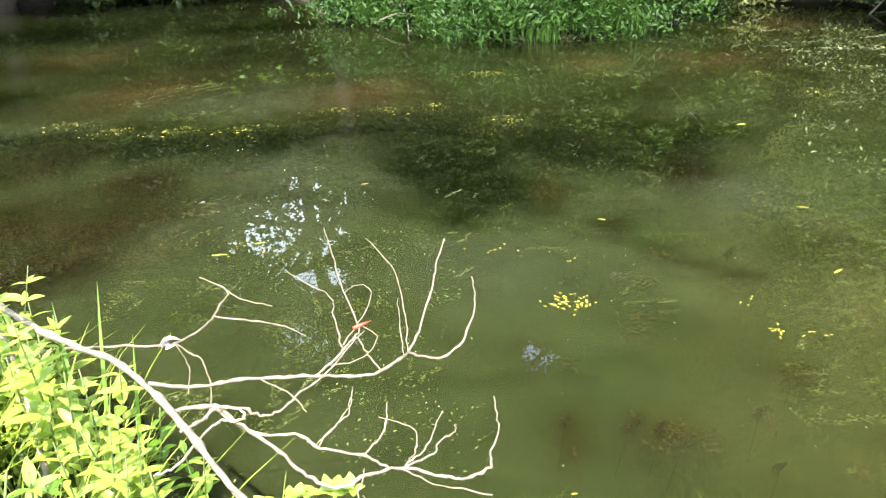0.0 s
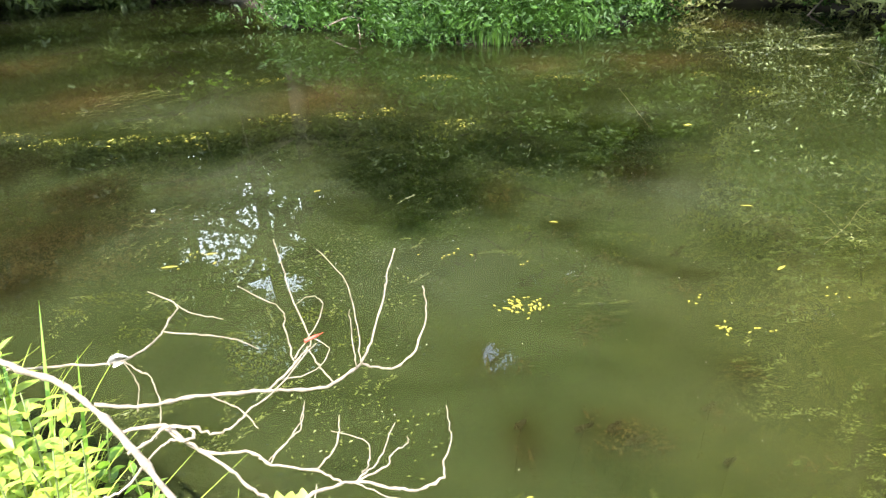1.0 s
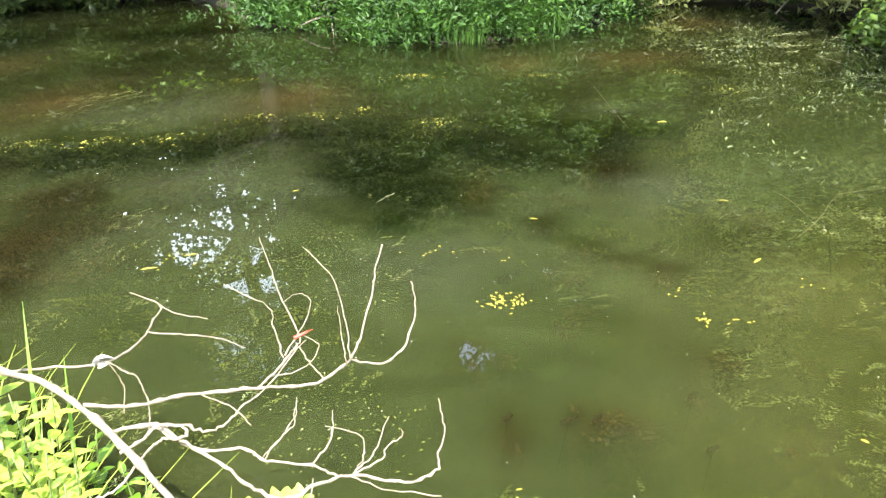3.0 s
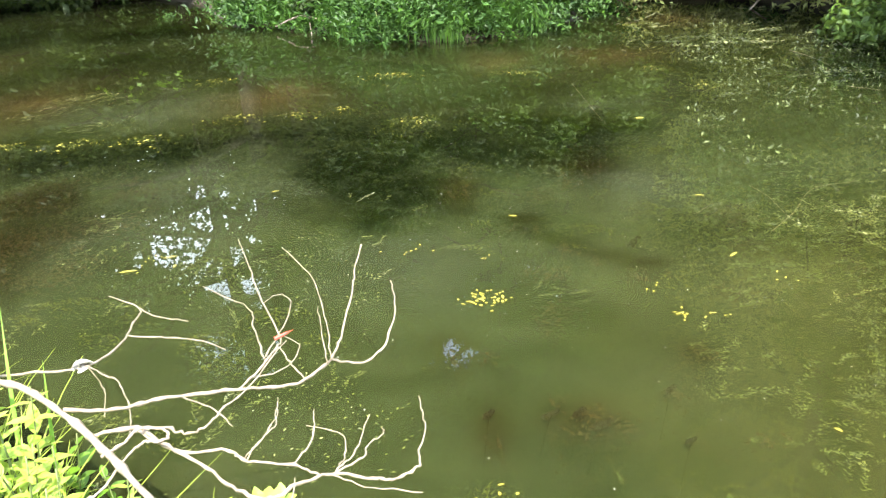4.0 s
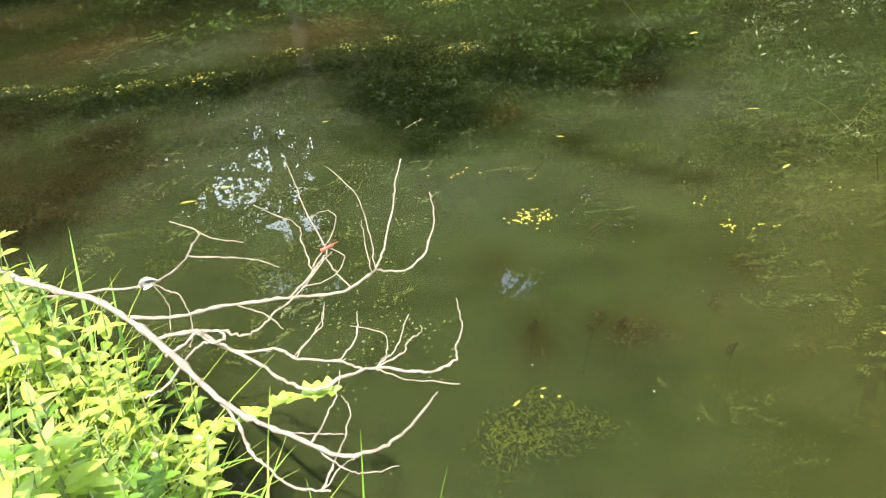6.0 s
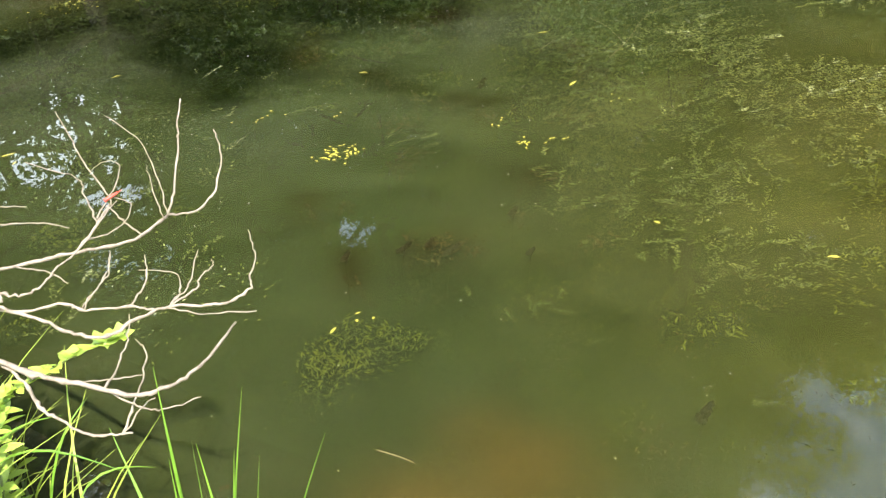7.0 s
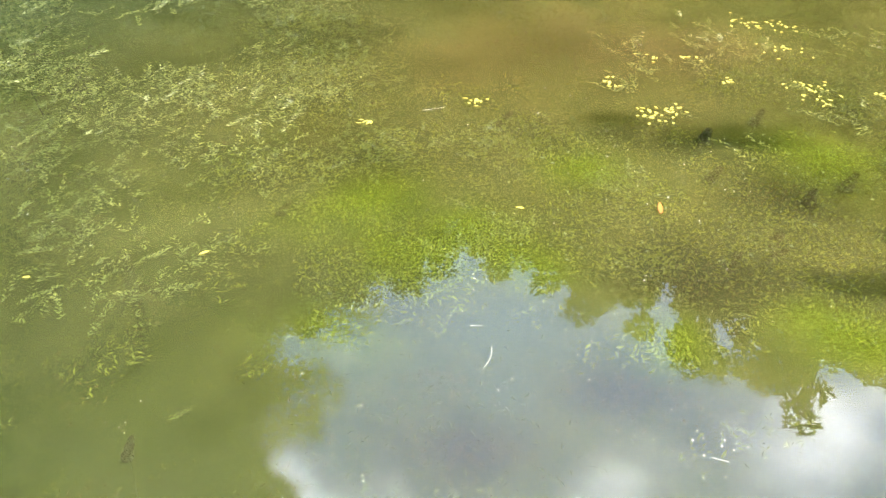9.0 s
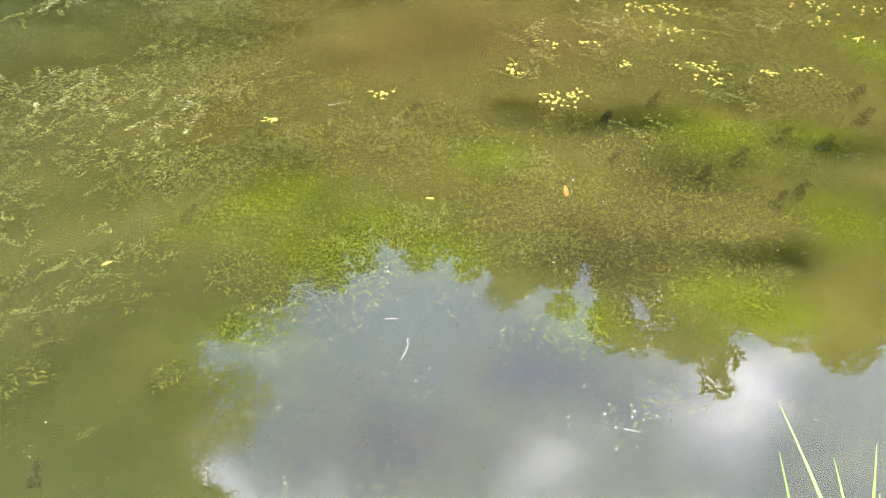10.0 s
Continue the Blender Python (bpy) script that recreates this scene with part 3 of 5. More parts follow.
for az, dist, turn, size in (
    (19, 20, 0, 1.0), (12, 18, 70, 0.9), (5, 15.5, 140, 0.8), (-3, 17, 200, 0.9), (-16, 28, 10, 1.35), (-11.5, 25, 50, 1.05), (-19.5, 27, 150, 1.5), (-23, 28, 270, 1.6), (-28.5, 30, 30, 1.7), (22, 22, 120, 1.5), (28.5, 20.5, 220, 1.4), (15.5, 21, 330, 1.3), (-24, 30, 60, 1.6), (-33, 33, 99, 1.7), (-29, 29.5, 40, 1.3), (-33, 29, 140, 1.3), (-37, 28, 240, 1.3), (-41, 27, 240, 1.3), (-24, 29.5, 75, 1.3), (-21, 29, 160, 1.2),
    (26, 21, 0, 1.5), (33, 19, 200, 1.4), (44, 17, 100, 1.3), (50, 17, 310, 0.8), (57, 17, 310, 0.7), (63, 17.5, 30, 0.9), (72, 17.5, 60, 1.3), (81, 17, 0, 1.3), (91, 16, 150, 1.3), (101, 16, 10, 1.3),
    (-7, 26, 15, 1.6), (-12, 32, 85, 2.0), (-10, 28, 200, 1.3), (-14, 29, 20, 1.75), (-19, 34, 185, 2.4), (-28, 38, 250, 2.8), (-38, 38, 300, 2.8), (-48, 34, 45, 2.6), (2, 24, 60, 1.9), (9, 24, 170, 1.8), (17, 25, 280, 1.8), (24, 26, 95, 2.0),
):
    WOODS.append(("bush", az, dist, turn, size, "dense dark green bush behind the far bank"))
for kind, az, dist, turn, size, label in WOODS:
    tree(kind, *at_bearing(az, dist), turn, size, label)


# ---- dead branch over the water ----
def twig(line, r0, r1, name, parent, seed, label=""):
    rng = np.random.default_rng(seed)
    pts = smooth_line(line, 6)
    pts[1:-1] += rng.normal(0, 0.0017, pts[1:-1].shape)
    return part(name, mesh_of(name, *tube(pts, r0 * (0.86 if r0 > 0.012 else 0.54), r1 * 0.62, 7, 0.2, rng), DEAD_WOOD, True), parent, label)


branch = thing("dead_branch", pose(0, 0, 0), "bleached leafless dead branch forking low over the water", "branch")
twig([(-1.62, 2.16, 0.78), (-1.36, 1.98, 0.735), (-1.1, 1.83, 0.71), (-0.9, 1.72, 0.71), (-0.71, 1.56, 0.69), (-0.56, 1.4, 0.68), (-0.41, 1.23, 0.67), (-0.3, 1.14, 0.66), (-0.21, 1.09, 0.65), (-0.08, 1.02, 0.63),
      (-0.02, 1.02, 0.63), (0.04, 1.06, 0.62), (0.1, 1.15, 0.61), (0.15, 1.25, 0.6)], 0.0145, 0.004, "main_stem", branch, 1, "thick pale main stem")
limbs = (
    ([(-0.95, 1.32, 0.18), (-1.1, 1.56, 0.45), (-1.3, 1.84, 0.64), (-1.58, 2.13, 0.77)], 0.013, 0.013),
    ([(-0.78, 1.65, 0.68), (-0.65, 1.67, 0.65), (-0.56, 1.72, 0.64), (-0.43, 1.75, 0.63), (-0.32, 1.77, 0.62), (-0.2, 1.78, 0.61), (-0.12, 1.81, 0.61), (-0.05, 1.93, 0.6)], 0.011, 0.007),
    ([(-0.05, 1.93, 0.6), (-0.01, 1.97, 0.67), (0.03, 2.06, 0.78), (0.04, 2.09, 0.82), (0.07, 2.16, 0.9)], 0.007, 0.003),
    ([(-0.05, 1.93, 0.6), (0.06, 1.8, 0.66), (0.13, 1.81, 0.71), (0.17, 1.92, 0.78), (0.16, 2.01, 0.83)], 0.006, 0.003),
    ([(-0.32, 1.77, 0.62), (-0.27, 1.8, 0.65), (-0.22, 1.85, 0.69), (-0.2, 1.92, 0.71), (-0.27, 2.07, 0.76), (-0.33, 2.24, 0.81), (-0.39, 2.41, 0.85)], 0.008, 0.002),
    ([(-0.05, 1.93, 0.6), (-0.07, 2.07, 0.66), (-0.12, 2.27, 0.73), (-0.24, 2.42, 0.8)], 0.004, 0.002),
    ([(-0.25, 1.87, 0.66), (-0.31, 2.06, 0.67), (-0.34, 2.16, 0.69), (-0.5, 2.24, 0.75)], 0.005, 0.002),
    ([(-0.29, 1.8, 0.635), (-0.19, 1.83, 0.64), (-0.14, 1.89, 0.68), (-0.19, 1.93, 0.7)], 0.004, 0.002),
    ([(-0.12, 1.81, 0.61), (-0.16, 1.82, 0.66), (-0.19, 1.83, 0.72)], 0.005, 0.003),
    ([(-0.55, 1.53, 0.68), (-0.48, 1.54, 0.67), (-0.4, 1.5, 0.67), (-0.35, 1.54, 0.67), (-0.32, 1.6, 0.68), (-0.28, 1.66, 0.68), (-0.18, 1.9, 0.7)], 0.008, 0.003),
    ([(-0.67, 1.51, 0.68), (-0.54, 1.53, 0.68), (-0.46, 1.46, 0.68), (-0.32, 1.35, 0.67), (-0.23, 1.26, 0.67), (-0.15, 1.22, 0.67), (-0.09, 1.26, 0.67), (0.0, 1.29, 0.67), (0.09, 1.27, 0.66), (0.14, 1.26, 0.66), (0.21, 1.3, 0.66)], 0.011, 0.005),
    ([(0.21, 1.3, 0.66), (0.21, 1.35, 0.67), (0.23, 1.42, 0.68), (0.22, 1.54, 0.7)], 0.005, 0.002),
    ([(-0.55, 1.53, 0.68), (-0.41, 1.44, 0.66), (-0.29, 1.43, 0.66), (-0.23, 1.39, 0.65), (-0.11, 1.36, 0.65), (-0.04, 1.3, 0.66)], 0.008, 0.005),
    ([(-0.11, 1.36, 0.65), (-0.07, 1.4, 0.68), (-0.06, 1.44, 0.7), (-0.06, 1.49, 0.72)], 0.005, 0.002),
    ([(-0.24, 1.4, 0.65), (-0.19, 1.45, 0.68), (-0.16, 1.47, 0.7), (-0.16, 1.52, 0.72)], 0.004, 0.002),
    ([(0.0, 1.29, 0.67), (0.05, 1.36, 0.68), (0.09, 1.42, 0.74)], 0.005, 0.002),
    ([(0.0, 1.29, 0.67), (0.07, 1.33, 0.68), (0.08, 1.36, 0.69), (0.12, 1.37, 0.71), (0.12, 1.39, 0.72)], 0.005, 0.002),
    ([(0.0, 1.29, 0.67), (0.02, 1.37, 0.66), (0.01, 1.43, 0.68), (-0.08, 1.45, 0.7)], 0.004, 0.002),
    ([(-0.02, 1.29, 0.67), (0.07, 1.27, 0.64), (0.21, 1.25, 0.62)], 0.004, 0.002),
    ([(-0.42, 1.24, 0.67), (-0.36, 1.19, 0.61), (-0.32, 1.11, 0.59), (-0.28, 1.07, 0.58), (-0.21, 1.02, 0.55), (-0.17, 1.01, 0.54), (-0.12, 1.02, 0.52)], 0.008, 0.004),
    ([(-0.14, 1.01, 0.53), (-0.11, 1.07, 0.56), (-0.08, 1.16, 0.59), (-0.08, 1.22, 0.61), (-0.1, 1.25, 0.62)], 0.005, 0.002),
    ([(-0.15, 1.06, 0.64), (-0.1, 1.04, 0.59), (-0.05, 1.01, 0.58), (-0.0, 1.02, 0.57), (0.05, 1.04, 0.56)], 0.005, 0.002),
    ([(-0.14, 1.01, 0.53), (-0.09, 1.07, 0.55), (-0.06, 1.08, 0.56)], 0.004, 0.002),
    ([(-0.15, 1.06, 0.64), (-0.13, 1.14, 0.63), (-0.1, 1.19, 0.67), (-0.09, 1.25, 0.7)], 0.005, 0.002),
    ([(-0.21, 1.09, 0.65), (-0.13, 1.12, 0.61), (-0.07, 1.1, 0.62)], 0.004, 0.002),
    ([(-1.6, 2.05, 0.5), (-1.36, 2.15, 0.5), (-1.17, 2.2, 0.48), (-0.97, 2.25, 0.46), (-0.91, 2.45, 0.44), (-0.91, 2.6, 0.44), (-0.93, 2.75, 0.43), (-1.11, 2.91, 0.42)], 0.010, 0.004),
    ([(-0.93, 2.75, 0.43), (-0.85, 2.7, 0.41), (-0.72, 2.69, 0.38)], 0.005, 0.003),
    ([(-0.91, 2.5, 0.44), (-0.77, 2.54, 0.39), (-0.65, 2.54, 0.37), (-0.53, 2.48, 0.35)], 0.006, 0.003),
    ([(-0.97, 2.25, 0.46), (-0.93, 2.24, 0.36), (-0.91, 2.15, 0.3)], 0.004, 0.002),
    ([(-0.6, 1.42, 0.68), (-0.55, 1.46, 0.69), (-0.53, 1.49, 0.7), (-0.5, 1.5, 0.7), (-0.46, 1.49, 0.7), (-0.44, 1.47, 0.69), (-0.46, 1.45, 0.69), (-0.5, 1.47, 0.68), (-0.53, 1.45, 0.67), (-0.55, 1.41, 0.66), (-0.58, 1.34, 0.64), (-0.64, 1.32, 0.62)], 0.008, 0.005),
    ([(-0.97, 2.25, 0.46), (-0.86, 2.13, 0.49), (-0.8, 2.07, 0.5), (-0.73, 1.95, 0.5), (-0.68, 1.82, 0.5), (-0.66, 1.72, 0.5)], 0.005, 0.003),
    ([(-0.48, 1.74, 0.63), (-0.36, 1.63, 0.65), (-0.29, 1.53, 0.66)], 0.005, 0.002),
    ([(-0.23, 1.39, 0.65), (-0.22, 1.4, 0.67), (-0.19, 1.45, 0.68), (-0.17, 1.52, 0.69), (-0.17, 1.59, 0.7)], 0.004, 0.002),
    ([(-0.06, 1.9, 0.6), (-0.07, 1.93, 0.68), (-0.09, 2.08, 0.72)], 0.004, 0.0015),
    ([(-0.24, 1.85, 0.68), (-0.19, 2.07, 0.7), (-0.2, 2.18, 0.71), (-0.25, 2.21, 0.71), (-0.28, 2.13, 0.72)], 0.004, 0.0015),
)
stout = []
for k, (line, r0, r1) in enumerate(limbs):
    if r0 > 0.0075:
        stout.append((twig(line, r0, r1, "limb", branch, 20 + k), smooth_line(line, 6)))
for k, (line, r0, r1) in enumerate(limbs):
    if r0 <= 0.0075:
        bearer = min(stout, key=lambda limb: float(np.linalg.norm(limb[1] - np.array(line[0]), axis=1).min()))[0]
        twig(line, r0, r1, "twig", bearer, 20 + k)


# ---- near bank plants ----
BIG_LEAF = mesh_of("leaf", *leaf_shape(0.1, 0.034, 0.22), WEED_LEAF, True)
MID_LEAF = mesh_of("leaf", *leaf_shape(0.068, 0.024, 0.18), WEED_LEAF, True)
DEEP = mesh_of("leaf", *leaf_shape(0.07, 0.03, 0.25), DEEP_LEAF, True)
ROUND_LEAF = mesh_of("leaf", *leaf_shape(0.032, 0.019, 0.1), WEED_LEAF, True)


def weed(x, y, height, seed, leaf, label, step=0.046, lean=0.12, foot=None):
    """An upright weed: a stem with crossed pairs of leaves, each leaf a piece of its own."""
    rng = np.random.default_rng(seed)
    z = float(ground_height(np.array(x), np.array(y))) if foot is None else foot
    t = thing("weed", pose(x, y, z - 0.01, 0, 0, rng.uniform(0, 360)), label, "plant", "weeds on the near bank")
    top = np.array([rng.normal(0, lean), rng.normal(0, lean), 1.0]) * height
    line = smooth_line([(0, 0, -0.02), top * 0.5 + rng.normal(0, 0.015, 3), top], 6)
    part("stem", mesh_of("stem", *tube(line, 0.005, 0.002, 5), STEM, True), t)
    n = max(3, int(height / step))
    for k in range(n):
        u = 0.25 + 0.75 * (k + 0.5) / n
        c = line[min(int(u * (len(line) - 1)), len(line) - 1)]
        for half in (0, 180):
            s = rng.uniform(0.75, 1.2) * (1.0 if u < 0.85 else 0.65)
            part("leaf", leaf, t, at=pose(*c, 0, 0, k * 90 + half + rng.uniform(-20, 20)) @ pose(0, 0, 0, rng.uniform(5, 40), rng.uniform(-20, 20), 0) @ Matrix.Diagonal((s, s, s, 1)))
    return t


rng = np.random.default_rng(77)
BROAD = "sunlit yellow-green broad-leaved weed on the near bank"
SMALL = "low bushy weed with small bright round leaves"
EDGE = smooth_line([(-2.3, 2.62, 0), (-1.84, 2.36, 0), (-1.14, 1.93, 0), (-0.69, 1.5, 0), (-0.4, 1.12, 0), (-0.15, 0.74, 0)], 8)


def on_edge(u, inland):
    """A place along the near bank's edge, that many metres back from the water."""
    x, y, _ = EDGE[int(u * (len(EDGE) - 1))]
    return x - 0.72 * inland, y - 0.69 * inland


for k in range(96):
    back = rng.uniform(-0.02, 0.75)
    x, y = on_edge(rng.random(), back)
    weed(x + rng.normal(0, 0.04), y + rng.normal(0, 0.04), rng.uniform(0.42, 0.68) + 0.28 * max(back, 0), 200 + k, (BIG_LEAF, MID_LEAF, DEEP, MID_LEAF, ROUND_LEAF)[k % 5], BROAD)
for k in range(22):
    x, y = on_edge(rng.uniform(0.35, 1.0), rng.uniform(0.0, 0.25))
    weed(x, y, rng.uniform(0.2, 0.42), 300 + k, ROUND_LEAF, SMALL, 0.03)
for k, (x, y, h) in enumerate(((-1.5, 2.05, 0.78), (-1.6, 2.0, 0.88), (-1.38, 1.98, 0.74), (-1.26, 1.92, 0.68), (-1.7, 2.12, 0.84), (-1.45, 1.9, 0.86), (-1.15, 1.8, 0.66), (-0.98, 1.66, 0.64), (-0.84, 1.52, 0.6), (-1.3, 1.75, 0.8), (-1.1, 1.6, 0.72), (-1.42, 2.16, 0.74), (-1.55, 2.22, 0.8), (-1.68, 2.28, 0.78), (-1.32, 2.05, 0.72), (-1.8, 2.34, 0.84), (-0.34, 0.6, 0.72), (-0.52, 0.62, 0.86), (-0.7, 0.8, 0.84), (-0.62, 0.95, 0.74), (-0.9, 1.0, 0.84), (-0.66, 1.3, 0.6), (-0.72, 1.38, 0.58), (-0.6, 1.22, 0.58), (-0.8, 1.42, 0.62), (-0.54, 1.16, 0.48), (-0.76, 1.24, 0.66), (-0.63, 1.12, 0.6), (-0.7, 1.45, 0.52), (-0.82, 1.5, 0.6), (-0.78, 1.34, 0.68), (-0.68, 1.2, 0.66), (-0.58, 1.3, 0.55), (-0.86, 1.56, 0.58), (-0.74, 1.5, 0.5), (-0.92, 1.46, 0.68))):
    weed(x, y, h, 340 + k, BIG_LEAF if k < 21 else MID_LEAF, "tall sunlit weed with pointed leaves on the near bank", lean=0.08)

for k in range(26):
    x, y = -0.95 + 0.75 * rng.random(), 0.5 + 0.5 * rng.random()
    if float(shore_distance(np.array(x), np.array(y))) > 0.02:
        weed(x, y, rng.uniform(0.4, 0.66), 380 + k, (BIG_LEAF, ROUND_LEAF, MID_LEAF)[k % 3], BROAD, 0.045)


def grass_tuft(x, y, seed, blades, height, label, mat=GRASS, width=0.008, spread=0.35):
    """A tuft of arching blades, each a folded tapering strip."""
    rng = np.random.default_rng(seed)
    z = float(ground_height(np.array(x), np.array(y)))
    t = thing("grass_tuft", pose(x, y, z - 0.02, 0, 0, rng.uniform(0, 360)), label, "grass", "grass tufts")
    for k in range(blades):
        h = height * rng.uniform(0.5, 1.1)
        az, out = rng.uniform(0, 2 * math.pi), h * spread * rng.uniform(0.3, 1.4)
        foot = rng.normal(0, 0.03, 3) * (1, 1, 0)
        d, s = np.array([math.cos(az), math.sin(az), 0]), np.array([-math.sin(az), math.cos(az), 0])
        verts, faces = [], []
        for i in range(7):
            u = i / 6
            c = foot + d * out * u**2.2 + np.array([0, 0, h * (u - 0.12 * u**3)])
            w = width * (1 - u**2) * 0.5 + 0.0005
            verts += [c - s * w + d * w * 0.4, c, c + s * w + d * w * 0.4]
        for i in range(6):
            q = i * 3
            faces += [(q, q + 1, q + 4, q + 3), (q + 1, q + 2, q + 5, q + 4)]
        part("blade", mesh_of("blade", verts, faces, mat, True), t)
    return t


LUSH = "tuft of long bright green grass on the near bank"
for k in range(80):
    x, y = on_edge(rng.random(), rng.uniform(0.0, 0.7))
    grass_tuft(x, y, 400 + k, 9, rng.uniform(0.35, 0.62), LUSH, width=0.01, spread=0.75)

def reed(name, strokes, label, width):
    """Single long blades, each from its foot to its tip with a slight arch."""
    t = thing(name, pose(0, 0, 0), label, "grass", "grass tufts")
    for (fx, fy, fz), (tx, ty, tz), arch in strokes:
        f, e = np.array([fx, fy, fz]), np.array([tx, ty, tz])
        d = (e - f) * (1, 1, 0)
        s = np.array([-d[1], d[0], 0]) / (np.linalg.norm(d) + 1e-6)
        verts, faces = [], []
        for i in range(10):
            u = i / 9
            c = f + (e - f) * u + np.array([0, 0, arch * math.sin(math.pi * u)])
            w = width * min(1, 2.2 * (1 - u) + 0.05) * 0.5
            verts += [c - s * w + (0, 0, w * 0.5), c, c + s * w + (0, 0, w * 0.5)]
        for i in range(9):
            q = i * 3
            faces += [(q, q + 1, q + 4, q + 3), (q + 1, q + 2, q + 5, q + 4)]
        part("blade", mesh_of("blade", verts, faces, REED, True), t)


TALL = "few long green reed blades standing at the water's edge"
reed("reed_tuft", (((-0.08, 0.84, -0.05), (-0.02, 1.02, 0.7), 0.03), ((-0.09, 0.8, -0.05), (-0.04, 0.93, 0.5), 0.02), ((-0.03, 0.76, -0.05), (0.175, 0.88, 0.7), 0.03), ((-0.01, 0.72, -0.05), (0.12, 0.85, 0.55), 0.03), ((0.06, 0.62, -0.05), (0.33, 0.68, 0.7), 0.07), ((0.04, 0.62, -0.05), (0.2, 0.67, 0.7), 0.05), ((-0.02, 0.7, -0.05), (0.07, 0.75, 0.7), 0.02), ((-0.35, 0.8, 0.2), (-0.05, 0.86, 0.55), 0.18), ((-0.4, 0.9, 0.2), (-0.2, 1.1, 0.6), 0.1), ((-0.6, 1.1, 0.3), (-0.14, 0.95, 0.46), 0.16), ((-0.1, 0.82, -0.05), (-0.21, 1.14, 0.45), 0.02), ((-0.6, 1.15, 0.35), (-0.33, 1.22, 0.46), 0.06), ((0.05, 0.66, -0.05), (0.05, 0.85, 0.6), 0.02)), TALL, 0.009)
reed("reed_tuft", (((1.5, -1.26, 0.2), (1.93, -0.86, 0.7), 0.05), ((1.53, -1.1, 0.2), (1.79, -0.87, 0.7), 0.03), ((1.55, -1.2, 0.2), (1.82, -0.97, 0.7), 0.04), ((1.46, -1.12, 0.2), (1.89, -1.05, 0.7), 0.05), ((1.5, -1.15, 0.2), (1.84, -1.08, 0.62), 0.05)), TALL, 0.012)
reed("reed_tuft", (((-1.04, 1.74, 0.1), (-1.12, 2.1, 0.8), 0.03), ((-1.08, 1.74, 0.1), (-1.3, 2.1, 0.72), 0.04), ((-0.9, 1.66, 0.1), (-0.93, 1.9, 0.7), 0.02)), TALL, 0.014)

# ---- far bank ----
FAR_CLUMPS = []
for s in range(3):
    r = np.random.default_rng(600 + s)
    n = 900
    spots = np.stack([r.normal(0, 0.38, n), r.normal(0, 0.38, n), np.abs(r.normal(0.35, 0.3, n))], 1)
    nn = r.normal(0, 0.5, (n, 3)) + (0, -0.5, 0.7)
    nn /= np.linalg.norm(nn, axis=1, keepdims=True)
    FAR_CLUMPS.append(mesh_of("foliage", *scatter_leaves(r, spots, nn, r.uniform(0.07, 0.17, n), 0.42), FAR_LEAF))
r = np.random.default_rng(640)
for k in range(46):
    x = -3.0 + 7.9 * (k + r.random()) / 46
    front = np.interp(x, [-5, -3.1, -0.9, 0.1, 1.1, 2.4, 3.5, 5.2], [22, 17, 14.8, 13.4, 12.7, 13.0, 14.0, 16.3])
    y = front + r.uniform(0.05, 1.3)
    z = float(ground_height(np.array(x), np.array(y)))
    size = r.uniform(0.7, 1.15)
    t = thing("bank_plant", pose(x, y, z - 0.1, 0, 0, r.uniform(0, 360)) @ Matrix.Diagonal((size, size, size, 1)), "lush green leafy plant overhanging the far bank", "plant", "plants on the far bank")
    part("foliage", FAR_CLUMPS[k % 3], t)
    stems = [tube([(0.1 * math.cos(a), 0.1 * math.sin(a), -0.1), (0.25 * math.cos(a), 0.25 * math.sin(a), 0.5)], 0.012, 0.006, 5) for a in (0.3, 2.3, 4.4)]
    part("stem", mesh_of("stem", *joined(stems), STEM, True), t)

FAR_TUFTS = []
for s in range(3):
    r = np.random.default_rng(610 + s)
    n = 160
    h = r.uniform(0.25, 0.6, n)
    az = r.uniform(0, 2 * math.pi, n)
    out = np.stack([np.cos(az), np.sin(az), np.zeros(n)], 1)
    root = r.normal(0, 0.16, (n, 3)) * (1, 1, 0)
    low = root + out * h[:, None] * 0.12 + np.stack([0 * h, 0 * h, h * 0.33], 1)
    high = root + out * h[:, None] * 0.42 + np.stack([0 * h, 0 * h, h * 0.78], 1)
    spots = np.concatenate([low, high])
    lie = np.concatenate([out * 0.25 + (0, 0, 1), out * 0.8 + (0, 0, 0.55)])
    face = np.concatenate([out, out * 0.6 + (0, 0, 0.8)]) + r.normal(0, 0.12, (2 * n, 3))
    face /= np.linalg.norm(face, axis=1, keepdims=True)
    FAR_TUFTS.append(mesh_of("tuft", *scatter_leaves(r, spots, face, np.concatenate([h * 0.75, h * 0.6]), 0.045, lie), FAR_GRASS))
r = np.random.default_rng(650)
for k in range(34):
    x = -2.2 + 7.0 * (k + r.random()) / 34
    front = np.interp(x, [-5, -3.1, -0.9, 0.1, 1.1, 2.4, 3.5, 5.2], [22, 17, 14.8, 13.4, 12.7, 13.0, 14.0, 16.3])
    y = front + r.uniform(-0.05, 0.5)
    z = float(ground_height(np.array(x), np.array(y)))
    size = r.uniform(0.55, 0.9)
    t = thing("grass_tuft", pose(x, y, z - 0.04, 0, 0, r.uniform(0, 360)) @ Matrix.Diagonal((size, size, size, 1)), "long arching green grass hanging over the far bank", "grass", "grass on the far bank")
    part("tuft", FAR_TUFTS[k % 3], t)

